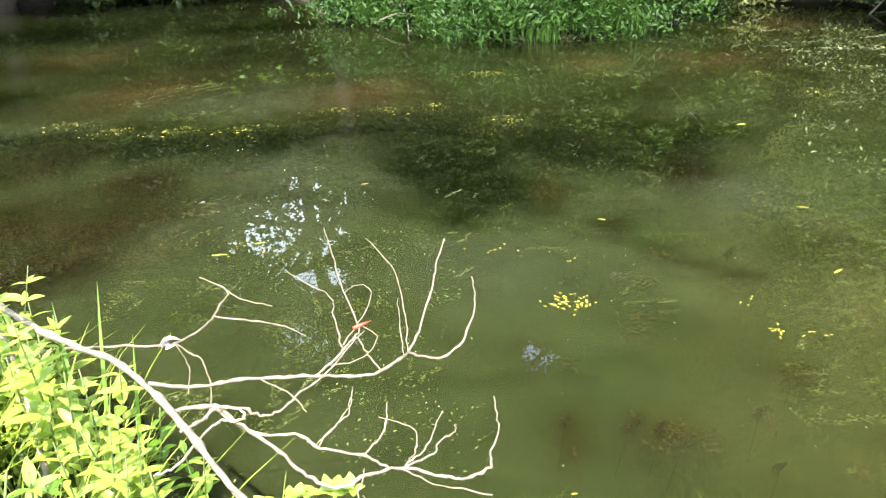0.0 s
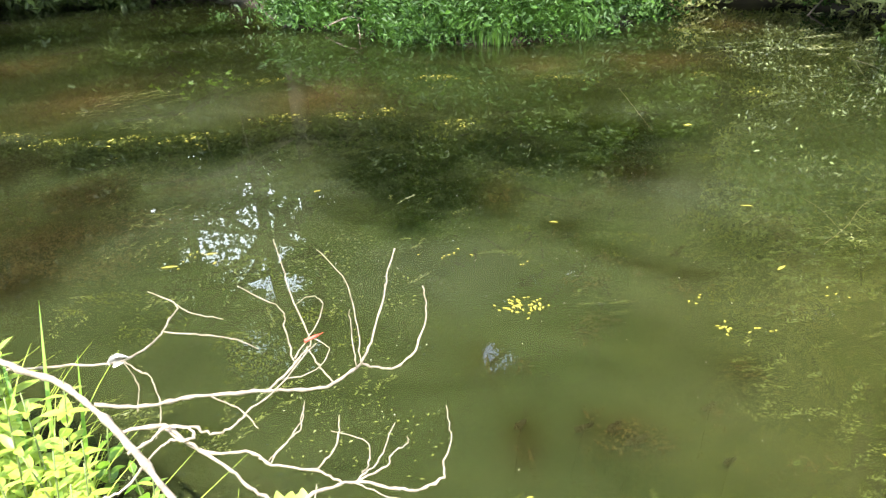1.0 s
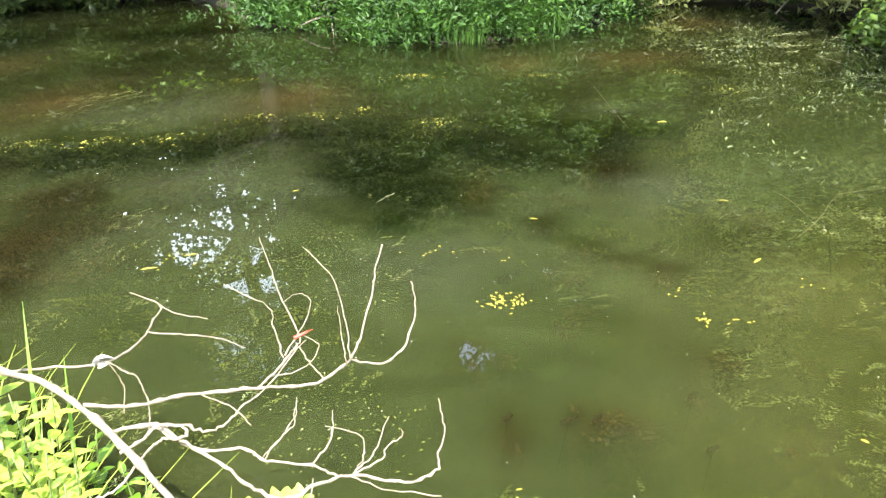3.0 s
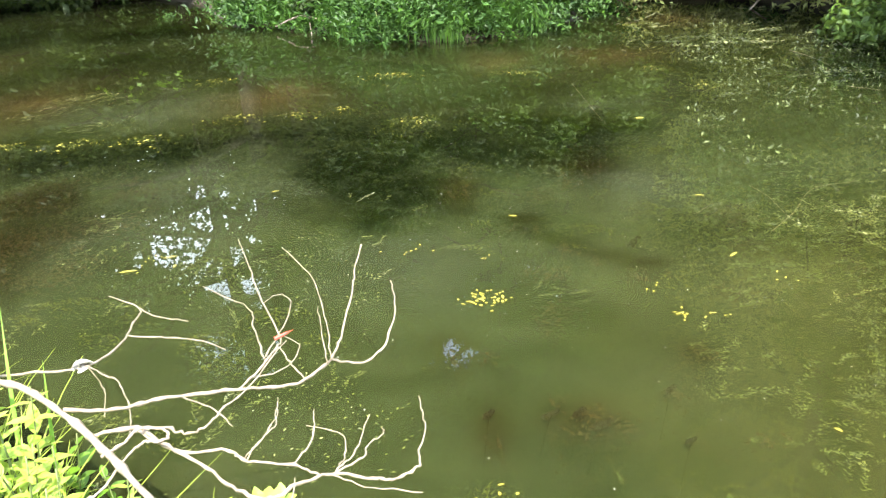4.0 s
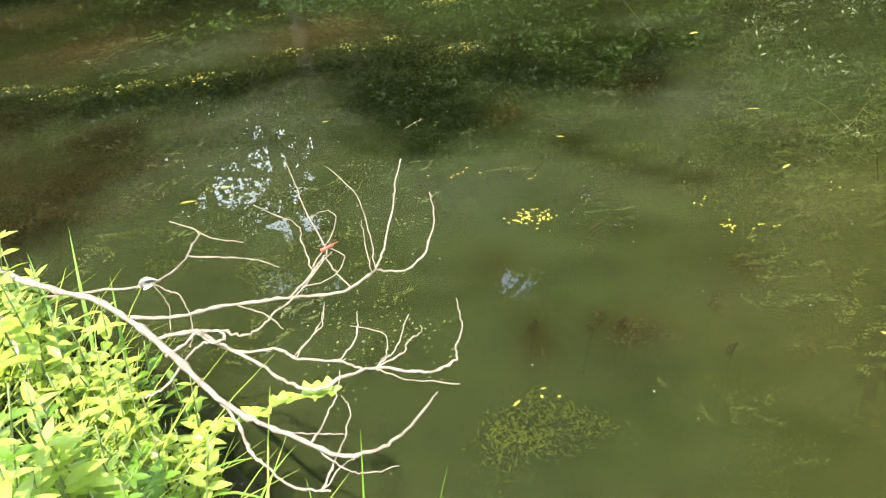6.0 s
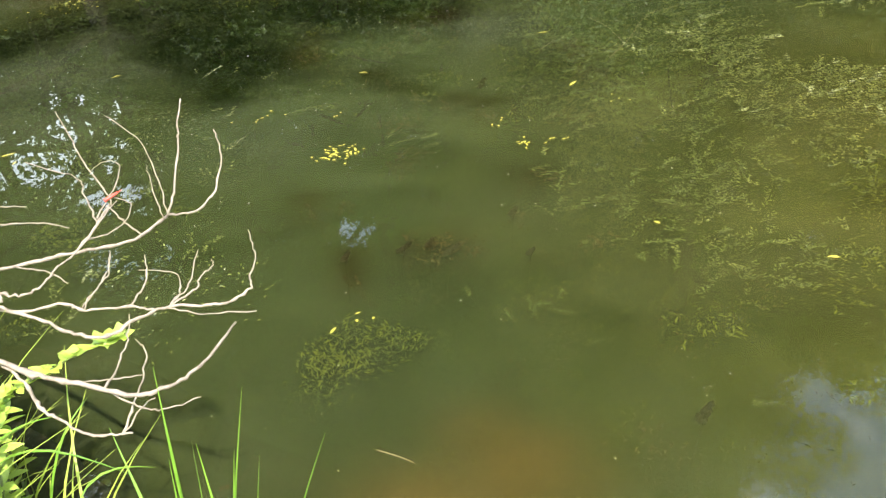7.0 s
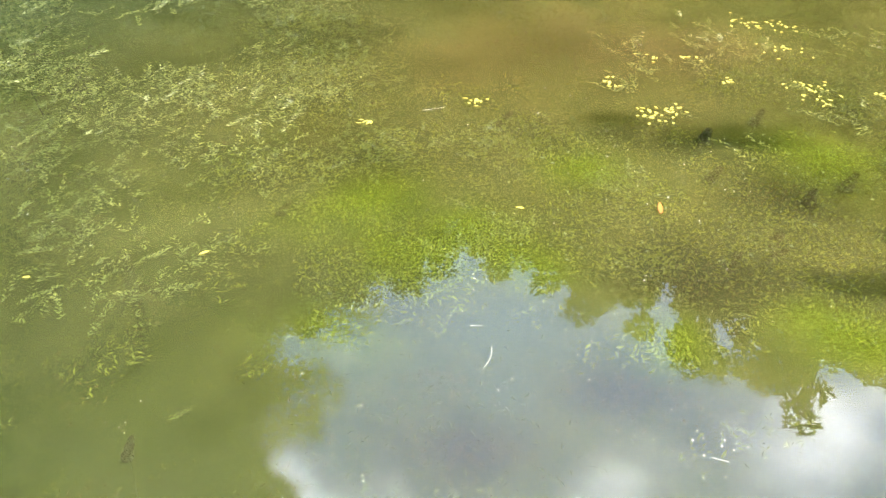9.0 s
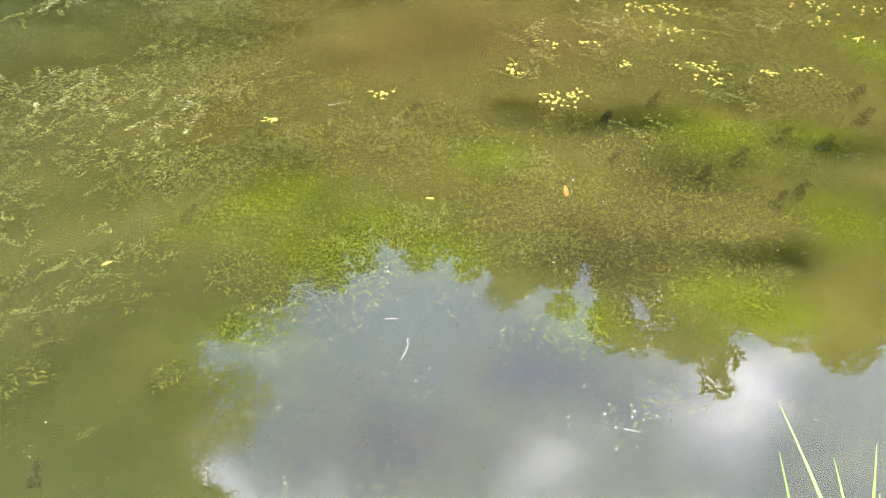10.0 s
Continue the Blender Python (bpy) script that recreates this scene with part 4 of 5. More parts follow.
for k, (x, y, size) in enumerate(((-5.0, 19.3, 0.5), (-9.6, 23.7, 0.7), (6.0, 17.2, 0.7), (7.4, 17.2, 0.8), (8.3, 15.6, 0.7))):
    z = float(ground_height(np.array(x), np.array(y)))
    t = thing("bank_plant", pose(x, y, z - 0.1, 0, 0, 70 * k) @ Matrix.Diagonal((size, size, size, 1)), "bright leafy plant hanging at the water's edge", "plant", "plants on the far bank")
    part("foliage", FAR_CLUMPS[k % 3], t)
    part("stem", mesh_of("stem", *tube([(0, 0, -0.1), (0.05, 0, 0.5)], 0.012, 0.006, 5), STEM, True), t)

PALE_CLUMPS = []
for s in range(2):
    r = np.random.default_rng(620 + s)
    n = 700
    spots = np.stack([r.normal(0, 0.45, n), r.normal(0, 0.45, n), np.abs(r.normal(0.4, 0.35, n))], 1)
    nn = r.normal(0, 0.5, (n, 3)) + (-0.3, -0.5, 0.7)
    nn /= np.linalg.norm(nn, axis=1, keepdims=True)
    PALE_CLUMPS.append(mesh_of("foliage", *scatter_leaves(r, spots, nn, r.uniform(0.1, 0.24, n), 0.38), ASH_LEAF))
for k, (x, y, size) in enumerate(((5.7, 16.9, 0.8), (6.4, 17.6, 1.0), (7.2, 17.3, 1.0), (7.9, 16.8, 1.1), (8.3, 15.9, 1.0), (8.7, 14.9, 1.1), (9.0, 13.7, 1.0), (9.1, 12.4, 1.1), (9.0, 11.2, 1.0), (8.8, 10.0, 0.9))):
    z = float(ground_height(np.array(x), np.array(y)))
    t = thing("bank_plant", pose(x, y, z - 0.1, 0, 0, 80 * k) @ Matrix.Diagonal((size, size, size, 1)), "pale-leaved shrub hanging low at the far shore", "plant", "plants on the far bank")
    part("foliage", PALE_CLUMPS[k % 2], t)
    stems = [tube([(0.1 * math.cos(a), 0.1 * math.sin(a), -0.1), (0.3 * math.cos(a), 0.3 * math.sin(a), 0.7)], 0.014, 0.006, 5) for a in (0.3, 2.3, 4.4)]
    part("stem", mesh_of("stem", *joined(stems), STEM, True), t)

r = np.random.default_rng(655)
ux, uy = r.uniform(-26, 13, 60000), r.uniform(3, 34, 60000)
ud = shore_distance(ux, uy)
keep = (ud > 0.05) & (ud < 7) & (uy + 0.4 * ux > 6)
ux, uy = ux[keep], uy[keep]
spots = np.stack([ux, uy, ground_height(ux, uy) + r.uniform(0.0, 0.35, len(ux))], 1)
nn = r.normal(0, 0.45, spots.shape) + (0, 0, 0.8)
nn /= np.linalg.norm(nn, axis=1, keepdims=True)
tagged(new("undergrowth", mesh_of("undergrowth", *scatter_leaves(r, spots, nn, r.uniform(0.12, 0.3, len(spots)), 0.4), TREE_LEAF)), "low dark green undergrowth covering the far banks", "undergrowth", kind="stuff")

r = np.random.default_rng(660)
ux, uy = r.uniform(-9, 7, 170000), r.uniform(-9, 5, 170000)
ud = shore_distance(ux, uy)
keep = (ud > 0.03) & (uy + 0.4 * ux < 6) & (r.random(len(ux)) < np.exp(-ud / 5))
ux, uy = ux[keep], uy[keep]
blade = r.uniform(0.1, 0.26, len(ux))
spots = np.stack([ux, uy, ground_height(ux, uy) + blade * 0.4], 1)
nn = r.normal(0, 1, spots.shape) * (1, 1, 0.35)
nn /= np.linalg.norm(nn, axis=1, keepdims=True)
tagged(new("bank_grass", mesh_of("bank_grass", *scatter_leaves(r, spots, nn, blade, 0.14, r.normal(0, 0.45, spots.shape) + (0, 0, 1)), SHORT_GRASS)), "short green grass covering the near bank", "grass", kind="stuff")

# ---- water weeds, and sprays in place of mirrored leaves ----
def weed_bed(name, patches, mat, label, leaf, density, depth, seed, slim=0.3, flat=0.8):
    """Beds of small submerged leaves in soft-edged oval patches (x, y, half-width, half-depth, turn)."""
    r = np.random.default_rng(seed)
    spots = []
    for x, y, a, b, turn in patches:
        n = int(density * a * b * math.pi)
        p = r.normal(0, 0.5, (n, 2)) * (a, b)
        c, s = math.cos(radians(turn)), math.sin(radians(turn))
        z = depth[0] + (depth[1] - depth[0]) * r.random(n)
        z -= 0.1 * np.clip(np.hypot(p[:, 0] / a, p[:, 1] / b) - 0.5, 0, 2)
        spots.append(np.stack([x + c * p[:, 0] - s * p[:, 1], y + s * p[:, 0] + c * p[:, 1], z], 1))
    spots = np.concatenate(spots)
    spots = spots[r.random(len(spots)) > blobs(spots[:, 0], spots[:, 1], OCHRE[:2], 9.0)]
    nn = r.normal(0, 1 - flat, (len(spots), 3)) + (0, 0, flat)
    nn /= np.linalg.norm(nn, axis=1, keepdims=True)
    return tagged(new(name, mesh_of(name, *scatter_leaves(r, spots, nn, leaf * r.uniform(0.5, 1.4, len(spots)), slim), mat)), label, "water plant", kind="stuff")


weed_bed("dark_water_weed", [(-3.6, 7.2, 1.5, 0.42, 2), (-1.2, 7.5, 1.5, 0.42, 5), (-4.6, 7.5, 1.0, 0.3, 0)], ALGAE, "dark green algae beds just under the surface", 0.045, 4200, (-0.07, -0.004), 700)
weed_bed("green_algae", [(0.47, 1.9, 0.22, 0.16, -20), (0.62, 1.72, 0.2, 0.13, 0), (0.3, 1.6, 0.16, 0.1, 0)], OLIVE_WEED, "fuzzy olive-green algae cushion under the surface", 0.014, 4500, (-0.06, -0.005), 706)
weed_bed("murky_water_weed", [(4.6, 0.6, 1.8, 0.35, -58), (3.6, -0.3, 0.9, 0.5, -60), (3.0, 0.9, 0.8, 0.5, 0), (2.0, 0.2, 0.7, 0.5, 0), (4.6, -1.1, 0.8, 0.4, -60)], ALGAE, "thin scattered dark weed under the surface", 0.03, 500, (-0.14, -0.02), 705)
weed_bed("brown_water_weed", [(-2.6, 4.6, 1.0, 0.8, 30), (-2.9, 5.8, 0.9, 0.5, 0), (-4.4, 10.0, 0.8, 0.4, 0), (0.98, 4.55, 0.34, 0.09, -35), (1.3, 4.1, 0.36, 0.09, -30), (1.62, 3.75, 0.3, 0.1, -20), (0.95, 2.3, 0.2, 0.1, 0), (1.34, 2.45, 0.07, 0.1, 0), (-1.2, 9.2, 0.7, 0.3, 0), (2.0, 6.3, 0.4, 0.2, 0)], PEAT, "brown feathery water weed under the surface", 0.026, 2600, (-0.2, -0.07), 704)


def frond_bed(name, patches, mat, label, density, seed, heading, leaf=0.03, reach=0.22, depth=(0.015, 0.085)):
    """Feathery fronds of paired leaflets lying just under the surface, mostly combed one way."""
    r = np.random.default_rng(seed)
    spots, ways = [], []
    for x, y, a, b, turn in patches:
        c, s = math.cos(radians(turn)), math.sin(radians(turn))
        for _ in range(int(density * a * b * math.pi)):
            u, v = r.normal(0, 0.5, 2) * (a, b)
            az = radians(heading + r.normal(0, 34))
            d, e = np.array([math.cos(az), math.sin(az), 0]), np.array([-math.sin(az), math.cos(az), 0])
            foot = np.array([x + c * u - s * v, y + s * u + c * v, -r.uniform(*depth)])
            length, bend = reach * r.uniform(0.4, 1.2), r.normal(0, 0.1)
            for k in range(9):
                w = k / 8
                at = foot + d * length * w + e * bend * length * w * w
                for side in (-1, 1):
                    way = d * 0.8 + e * side * 0.7
                    spots.append(at + way * leaf * 0.45 + r.normal(0, leaf * 0.25, 3) * (1, 1, 0.3))
                    ways.append(way)
    spots, ways = np.array(spots), np.array(ways)
    nn = r.normal(0, 0.15, spots.shape) + (0, 0, 1)
    nn /= np.linalg.norm(nn, axis=1, keepdims=True)
    return tagged(new(name, mesh_of(name, *scatter_leaves(r, spots, nn, leaf * r.uniform(0.6, 1.3, len(spots)), 0.27, ways), mat)), label, "water plant", kind="stuff")


def plume(r, x, y, top, radius, leaf, n=90):
    """Centres and facings of the leaflets of one bushy water plant, from the bed up to its tip."""
    u = r.random(n) ** 0.7
    lean = r.normal(0, 0.12, 2)
    wide = radius * (1.15 - 0.75 * u) * np.sqrt(r.random(n))
    a = r.uniform(0, 2 * math.pi, n)
    z = -0.34 + (top + 0.34) * u
    return np.stack([x + lean[0] * (1 - u) + wide * np.cos(a), y + lean[1] * (1 - u) + wide * np.sin(a), z], 1)


def plume_bed(name, patches, mat, label, density, seed, leaf=0.035, radius=(0.06, 0.14), tops=(-0.1, -0.005)):
    """Bushy weed plants standing in the water, each a tuft of its own."""
    r = np.random.default_rng(seed)
    spots = []
    for x, y, a, b, turn in patches:
        c, s = math.cos(radians(turn)), math.sin(radians(turn))
        for _ in range(max(1, int(density * a * b * math.pi))):
            u, v = r.normal(0, 0.45, 2) * (a, b)
            spots.append(plume(r, x + c * u - s * v, y + s * u + c * v, r.uniform(*tops), r.uniform(*radius), leaf))
    spots = np.concatenate(spots)
    nn = r.normal(0, 0.45, spots.shape) + (0, 0, 0.7)
    nn /= np.linalg.norm(nn, axis=1, keepdims=True)
    return tagged(new(name, mesh_of(name, *scatter_leaves(r, spots, nn, leaf * r.uniform(0.5, 1.4, len(spots)), 0.3), mat)), label, "water plant", kind="stuff")


def clumps(seed, n, x0, x1, y0, y1, small, large):
    """Scattered oval patches over a stretch of the pond."""
    r = np.random.default_rng(seed)
    return [(r.uniform(x0, x1), r.uniform(y0, y1), a, a * r.uniform(0.4, 0.8), r.uniform(-60, 60)) for a in r.uniform(small, large, n)]


plume_bed("dark_water_weed", BANK + DARK[7:13], BLACK_WEED, "dark bushy weed standing thick in the far water", 26, 780)
plume_bed("brown_water_weed", PEATY[:5], PEAT, "brown bushy weed standing in the shaded water", 20, 781)
plume_bed("brown_water_weed", PEATY[5:10] + FAINT[4:], PEAT, "small brown weed tufts under the surface", 70, 782, 0.018, (0.02, 0.05))
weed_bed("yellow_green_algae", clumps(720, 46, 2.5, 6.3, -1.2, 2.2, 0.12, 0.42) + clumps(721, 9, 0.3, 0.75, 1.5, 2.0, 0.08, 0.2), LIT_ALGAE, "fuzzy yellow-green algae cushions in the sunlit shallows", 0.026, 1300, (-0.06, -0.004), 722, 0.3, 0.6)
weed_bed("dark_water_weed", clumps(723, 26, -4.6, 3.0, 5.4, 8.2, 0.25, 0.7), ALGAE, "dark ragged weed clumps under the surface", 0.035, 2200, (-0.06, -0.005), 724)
weed_bed("brown_water_weed", clumps(725, 26, -3.9, -1.6, 3.9, 6.4, 0.15, 0.45) + clumps(726, 16, 0.6, 3.2, 2.2, 5.5, 0.08, 0.25) + [(0.95, 2.35, 0.14, 0.1, 20), (1.08, 2.28, 0.1, 0.07, 0), (1.35, 2.46, 0.08, 0.06, 0), (0.85, 2.5, 0.08, 0.05, 0), (0.6, 2.9, 0.1, 0.07, 0), (1.6, 2.1, 0.12, 0.07, 0)], PEAT, "ragged tufts of brown weed under the surface", 0.022, 3200, (-0.1, -0.01), 727)
weed_bed("dark_water_weed", clumps(761, 26, 0.1, 2.6, 3.3, 6.4, 0.1, 0.36), ALGAE, "small dark weed tufts under the surface", 0.022, 2400, (-0.045, -0.004), 763)
weed_bed("yellow_green_algae", clumps(762, 18, 0.5, 2.8, 3.2, 6.0, 0.08, 0.3), LIT_ALGAE, "thin yellow-green algae shreds under the surface", 0.022, 1100, (-0.03, -0.003), 764, 0.3, 0.7)
# Sprays of pondweed that also stand for mirrored ash leaves.
frond_bed("pale_pondweed", clumps(730, 26, 3.0, 5.7, 2.0, 5.2, 0.14, 0.5) + clumps(737, 12, 4.4, 6.8, -0.8, 1.0, 0.14, 0.4), SPRAY, "pale feathery sprays of pondweed and mirrored ash leaves at the surface", 52, 731, 30, 0.03, 0.24, (0.0, 0.035))
weed_bed("brown_water_weed", clumps(792, 26, 0.8, 2.1, 0.5, 2.6, 0.06, 0.2), PEAT, "thin brown weed shreds under the near surface", 0.013, 1500, (-0.08, -0.01), 793, 0.3, 0.6)
weed_bed("yellow_green_algae", clumps(794, 26, 0.7, 2.1, 0.5, 2.4, 0.06, 0.22), LIT_ALGAE, "thin olive algae shreds under the near surface", 0.012, 1100, (-0.07, -0.008), 795, 0.3, 0.6)
frond_bed("pale_pondweed", clumps(796, 12, 0.9, 2.0, 0.8, 2.4, 0.06, 0.18), BROAD_SPRAY, "few small grey-green sprays under the near surface", 110, 797, 25, 0.015, 0.09, (0.004, 0.04))
weed_bed("yellow_green_algae", LIME, LIT_ALGAE, "soft yellow-green algae tufts in the sunlit water", 0.015, 2600, (-0.06, -0.006), 717, 0.35, 0.6)
weed_bed("brown_water_weed", FAINT[:4] + [(2.2, 0.35, 0.2, 0.14, -60)], PEAT, "fine brown weed tufts close under the surface", 0.013, 3600, (-0.05, -0.004), 718, 0.3, 0.6)
WEEDTOP = [(4.17, 2.38, 0.52, 0.62, -64), (4.94, 3.0, 0.57, 0.36, -64), (3.1, 1.79, 0.3, 0.28, -65), (3.58, 1.47, 0.3, 0.31, -65), (3.8, 0.98, 0.33, 0.25, -65), (3.12, 0.57, 0.3, 0.22, -65), (3.82, 0.24, 0.31, 0.22, -65), (2.91, 0.71, 0.29, 0.12, -65), (3.24, 0.0, 0.32, 0.21, -65), (6.81, -0.85, 0.35, 0.34, -64), (5.5, -0.54, 0.26, 0.28, -64), (5.53, -0.98, 0.36, 0.37, -65)]
FRONDS = [(3.06, 2.81, 0.52, 0.69, -53), (2.19, 2.37, 0.38, 0.48, -52), (2.25, 1.57, 0.36, 0.25, -52), (2.77, 2.96, 0.45, 0.77, -30), (2.02, 2.12, 0.37, 0.44, -28), (2.05, 1.72, 0.31, 0.25, -27), (1.64, 2.55, 0.2, 0.35, 0), (1.98, 3.23, 0.2, 0.45, 0), (2.37, 4.65, 0.3, 0.7, 0), (3.13, 6.3, 0.4, 1.2, 0), (2.7, 3.9, 0.4, 0.5, 0), (0.49, 4.12, 0.2, 0.1, 0), (0.96, 3.43, 0.17, 0.2, 0)]
weed_bed("yellow_green_algae", WEEDTOP, LIT_ALGAE, "yellow-green feathery weed tops reaching the surface", 0.022, 2200, (-0.03, 0.0), 756, 0.3, 0.75)
# The next two beds model mirrored ash leaves as sprays on the surface.
frond_bed("pale_pondweed", FRONDS, BROAD_SPRAY, "thin grey-green pinnate sprays modelled for leaves mirrored in the water", 52, 757, 25, 0.024, 0.15, (0.002, 0.04))
frond_bed("pale_pondweed", FRONDS[:7], SPRAY, "pale pinnate sprays modelled for ash leaves mirrored in the water", 9, 759, 30, 0.02, 0.13, (0.0, 0.02))
frond_bed("pale_pondweed", WEEDTOP[:8], BROAD_SPRAY, "yellow-green pinnate sprays lying on the water", 90, 758, 30, 0.02, 0.16, (0.0, 0.03))
# Leaf strokes added as glints of mirrored leaves.
weed_bed("pale_pondweed", clumps(751, 50, 1.9, 6.0, 0.9, 6.5, 0.2, 0.6) + clumps(752, 16, 3.6, 6.4, -1.0, 1.0, 0.2, 0.5), BROAD_SPRAY, "short strokes modelled for glints of mirrored leaves at the surface", 0.02, 110, (-0.012, 0.002), 753, 0.22, 0.95)
# Flecks put the sky glints between mirrored leaves into geometry, with some weed.
weed_bed("pale_pondweed", clumps(771, 32, -1.9, 0.2, 2.0, 4.5, 0.12, 0.36), SPRAY, "pale flecks of weed and modelled sky glints round the branch", 0.017, 190, (-0.005, 0.002), 773, 0.4, 0.95)
weed_bed("yellow_green_algae", clumps(772, 14, -1.9, -0.2, 2.3, 4.2, 0.1, 0.3), LIT_ALGAE, "thin olive algae shreds round the branch", 0.02, 1500, (-0.02, -0.002), 774, 0.35, 0.7)
weed_bed("yellow_green_algae", clumps(781, 24, 2.6, 3.8, -0.7, 1.6, 0.1, 0.32) + clumps(782, 10, 1.6, 2.6, 0.9, 1.7, 0.08, 0.2), LIT_ALGAE, "feathery yellow-green algae close under the surface", 0.024, 900, (-0.012, -0.001), 783, 0.28, 0.8)
# Two beds of sprays in place of bright shore leaves mirrored here.
frond_bed("pale_pondweed", clumps(732, 34, 3.6, 7.6, 5.0, 13.5, 0.25, 0.8), BROAD_SPRAY, "grey-green sprays modelled for leaves mirrored in the far shallows", 9, 733, 20, 0.06, 0.35, (-0.004, 0.02))
frond_bed("pale_pondweed", clumps(741, 22, 4.4, 7.6, 7.5, 15.0, 0.3, 0.7), SPRAY, "bright pale sprays modelled for leaves mirrored in the far shallows", 4, 742, 10, 0.08, 0.4, (-0.006, 0.01))
# Weed sprays that also stand for pale reflections on the water.
frond_bed("pale_pondweed", clumps(734, 26, -2.0, 0.5, 2.3, 5.2, 0.08, 0.25) + clumps(735, 10, -4.5, -3.0, 8.0, 10.0, 0.2, 0.5), SPRAY, "thin pale sprays of weed and modelled glints near the branch", 60, 736, 60, 0.02, 0.13, (-0.002, 0.02))
frond_bed("pale_pondweed", [(4.4, 2.6, 0.8, 0.6, 10), (3.5, 1.7, 0.5, 0.3, 0), (4.6, 8.2, 1.3, 1.2, 0), (3.2, 4.2, 0.7, 1.2, -30), (5.9, -0.6, 0.7, 0.4, -60), (5.0, 3.4, 0.6, 0.5, 0)], PONDWEED, "pale green feathery pondweed reaching the surface", 60, 701, 25, 0.022, 0.18)
CREST = [(-4.38, 7.72, 0.41, 0.3, -7), (-3.67, 7.39, 0.39, 0.3, -7), (-2.97, 7.33, 0.31, 0.4, -7), (-2.28, 7.39, 0.37, 0.28, -7), (-1.46, 8.12, 0.33, 0.24, -8), (-0.81, 8.03, 0.39, 0.22, -8), (-0.32, 8.18, 0.26, 0.2, -8), (-2.1, 10.38, 0.3, 0.3, -10), (0.27, 10.0, 0.46, 0.4, -10), (1.88, 9.7, 0.57, 0.3, -10), (3.69, 9.4, 0.33, 0.38, -10), (3.84, 8.2, 0.34, 0.45, -9), (4.69, 13.4, 0.46, 0.58, -16), (0.42, 7.38, 0.46, 0.47, -7)]
SHALLOWS = [(4.6, 10.1, 0.5, 1.2, -10), (5.4, 11.0, 0.5, 1.0, -10), (4.9, 9.0, 0.5, 0.6, -10), (4.2, 8.0, 0.4, 0.6, -9), (3.3, 6.8, 0.3, 0.6, -7), (4.6, 7.2, 0.6, 0.8, -8), (6.5, 10.0, 0.8, 1.0, -10), (5.5, 8.2, 0.6, 0.8, -9), (3.2, 5.6, 0.4, 0.6, 0), (5.0, 5.8, 0.8, 0.8, 0), (6.4, 7.0, 0.7, 0.9, 0), (5.9, 12.6, 0.6, 0.8, -10)]
weed_bed("emergent_weed", SHALLOWS, BROAD_SPRAY, "grey-green leafy weed standing out of the far shallows", 0.045, 80, (0.0, 0.09), 790, 0.38, 0.35)
weed_bed("emergent_weed", SHALLOWS[:3] + SHALLOWS[6:8], PALE_WEED, "bright pale leafy weed standing out of the far shallows", 0.045, 12, (0.02, 0.12), 791, 0.36, 0.3)
weed_bed("yellow_scum", CREST[:9], PETAL, "small yellow leaves and seed husks drifted on the water", 0.04, 62, (0.003, 0.008), 702, 0.6, 0.97)
weed_bed("yellow_scum", [(x, y - 0.1, a * 2.2, b * 1.7, turn) for x, y, a, b, turn in CREST[:9]], PETAL, "loose yellow leaves strewn over the weed banks", 0.034, 9, (0.003, 0.008), 719, 0.6, 0.97)
weed_bed("yellow_scum", CREST[9:], PETAL, "thinly scattered yellow leaves on the far water", 0.034, 26, (0.003, 0.008), 715, 0.6, 0.97)
# Sunlit tops of the weed banks, put in as lighter algae.
weed_bed("yellow_green_algae", CREST, LIT_ALGAE, "algae cushions topping the weed banks, coloured as their sunlit tops", 0.036, 420, (-0.02, 0.004), 716, 0.4, 0.6)
# Drifting bits, partly put in for the speckle of mirrored leaves.
weed_bed("floating_debris", [(-0.7, 4.0, 1.6, 1.3, 0), (3.0, 4.5, 1.2, 2.5, -20), (4.5, 9.0, 2.0, 2.5, 0), (3.6, 2.2, 1.6, 1.2, 0), (3.8, 0.0, 1.8, 1.2, -50), (-2.0, 9.5, 3.0, 1.0, 0), (1.5, 6.0, 1.5, 1.5, 0), (-3.0, 6.0, 2.0, 1.0, 0)], PONDWEED, "tiny green and brown bits of weed and modelled leaf glints on the water", 0.022, 75, (-0.006, 0.004), 709, 0.35, 0.95)
# Real specks, but the last two patches stand in for leaf glints.
weed_bed("water_specks", [(1, 4, 4.0, 4.0, 0), (4, 0.5, 2.5, 2.0, 0), (0, 8, 5.0, 3.0, 0), (-0.7, 3.8, 0.9, 0.9, 0), (3.5, 0.0, 1.2, 1.2, 0)], PAPER, "tiny pale specks of pollen and husks on the water", 0.008, 7, (0.002, 0.005), 703, 0.6, 0.97)

weed_bed("water_specks", [(2.06, 0.53, 0.08, 0.05, 0), (1.74, 0.3, 0.06, 0.06, 0), (2.3, 0.1, 0.2, 0.15, 0), (2.4, -0.5, 0.25, 0.2, 0), (1.54, 1.15, 0.15, 0.1, 0), (2.7, 0.5, 0.2, 0.1, 0)], PAPER, "small clusters of white petals on the water", 0.007, 130, (0.002, 0.004), 712, 0.7, 0.97)

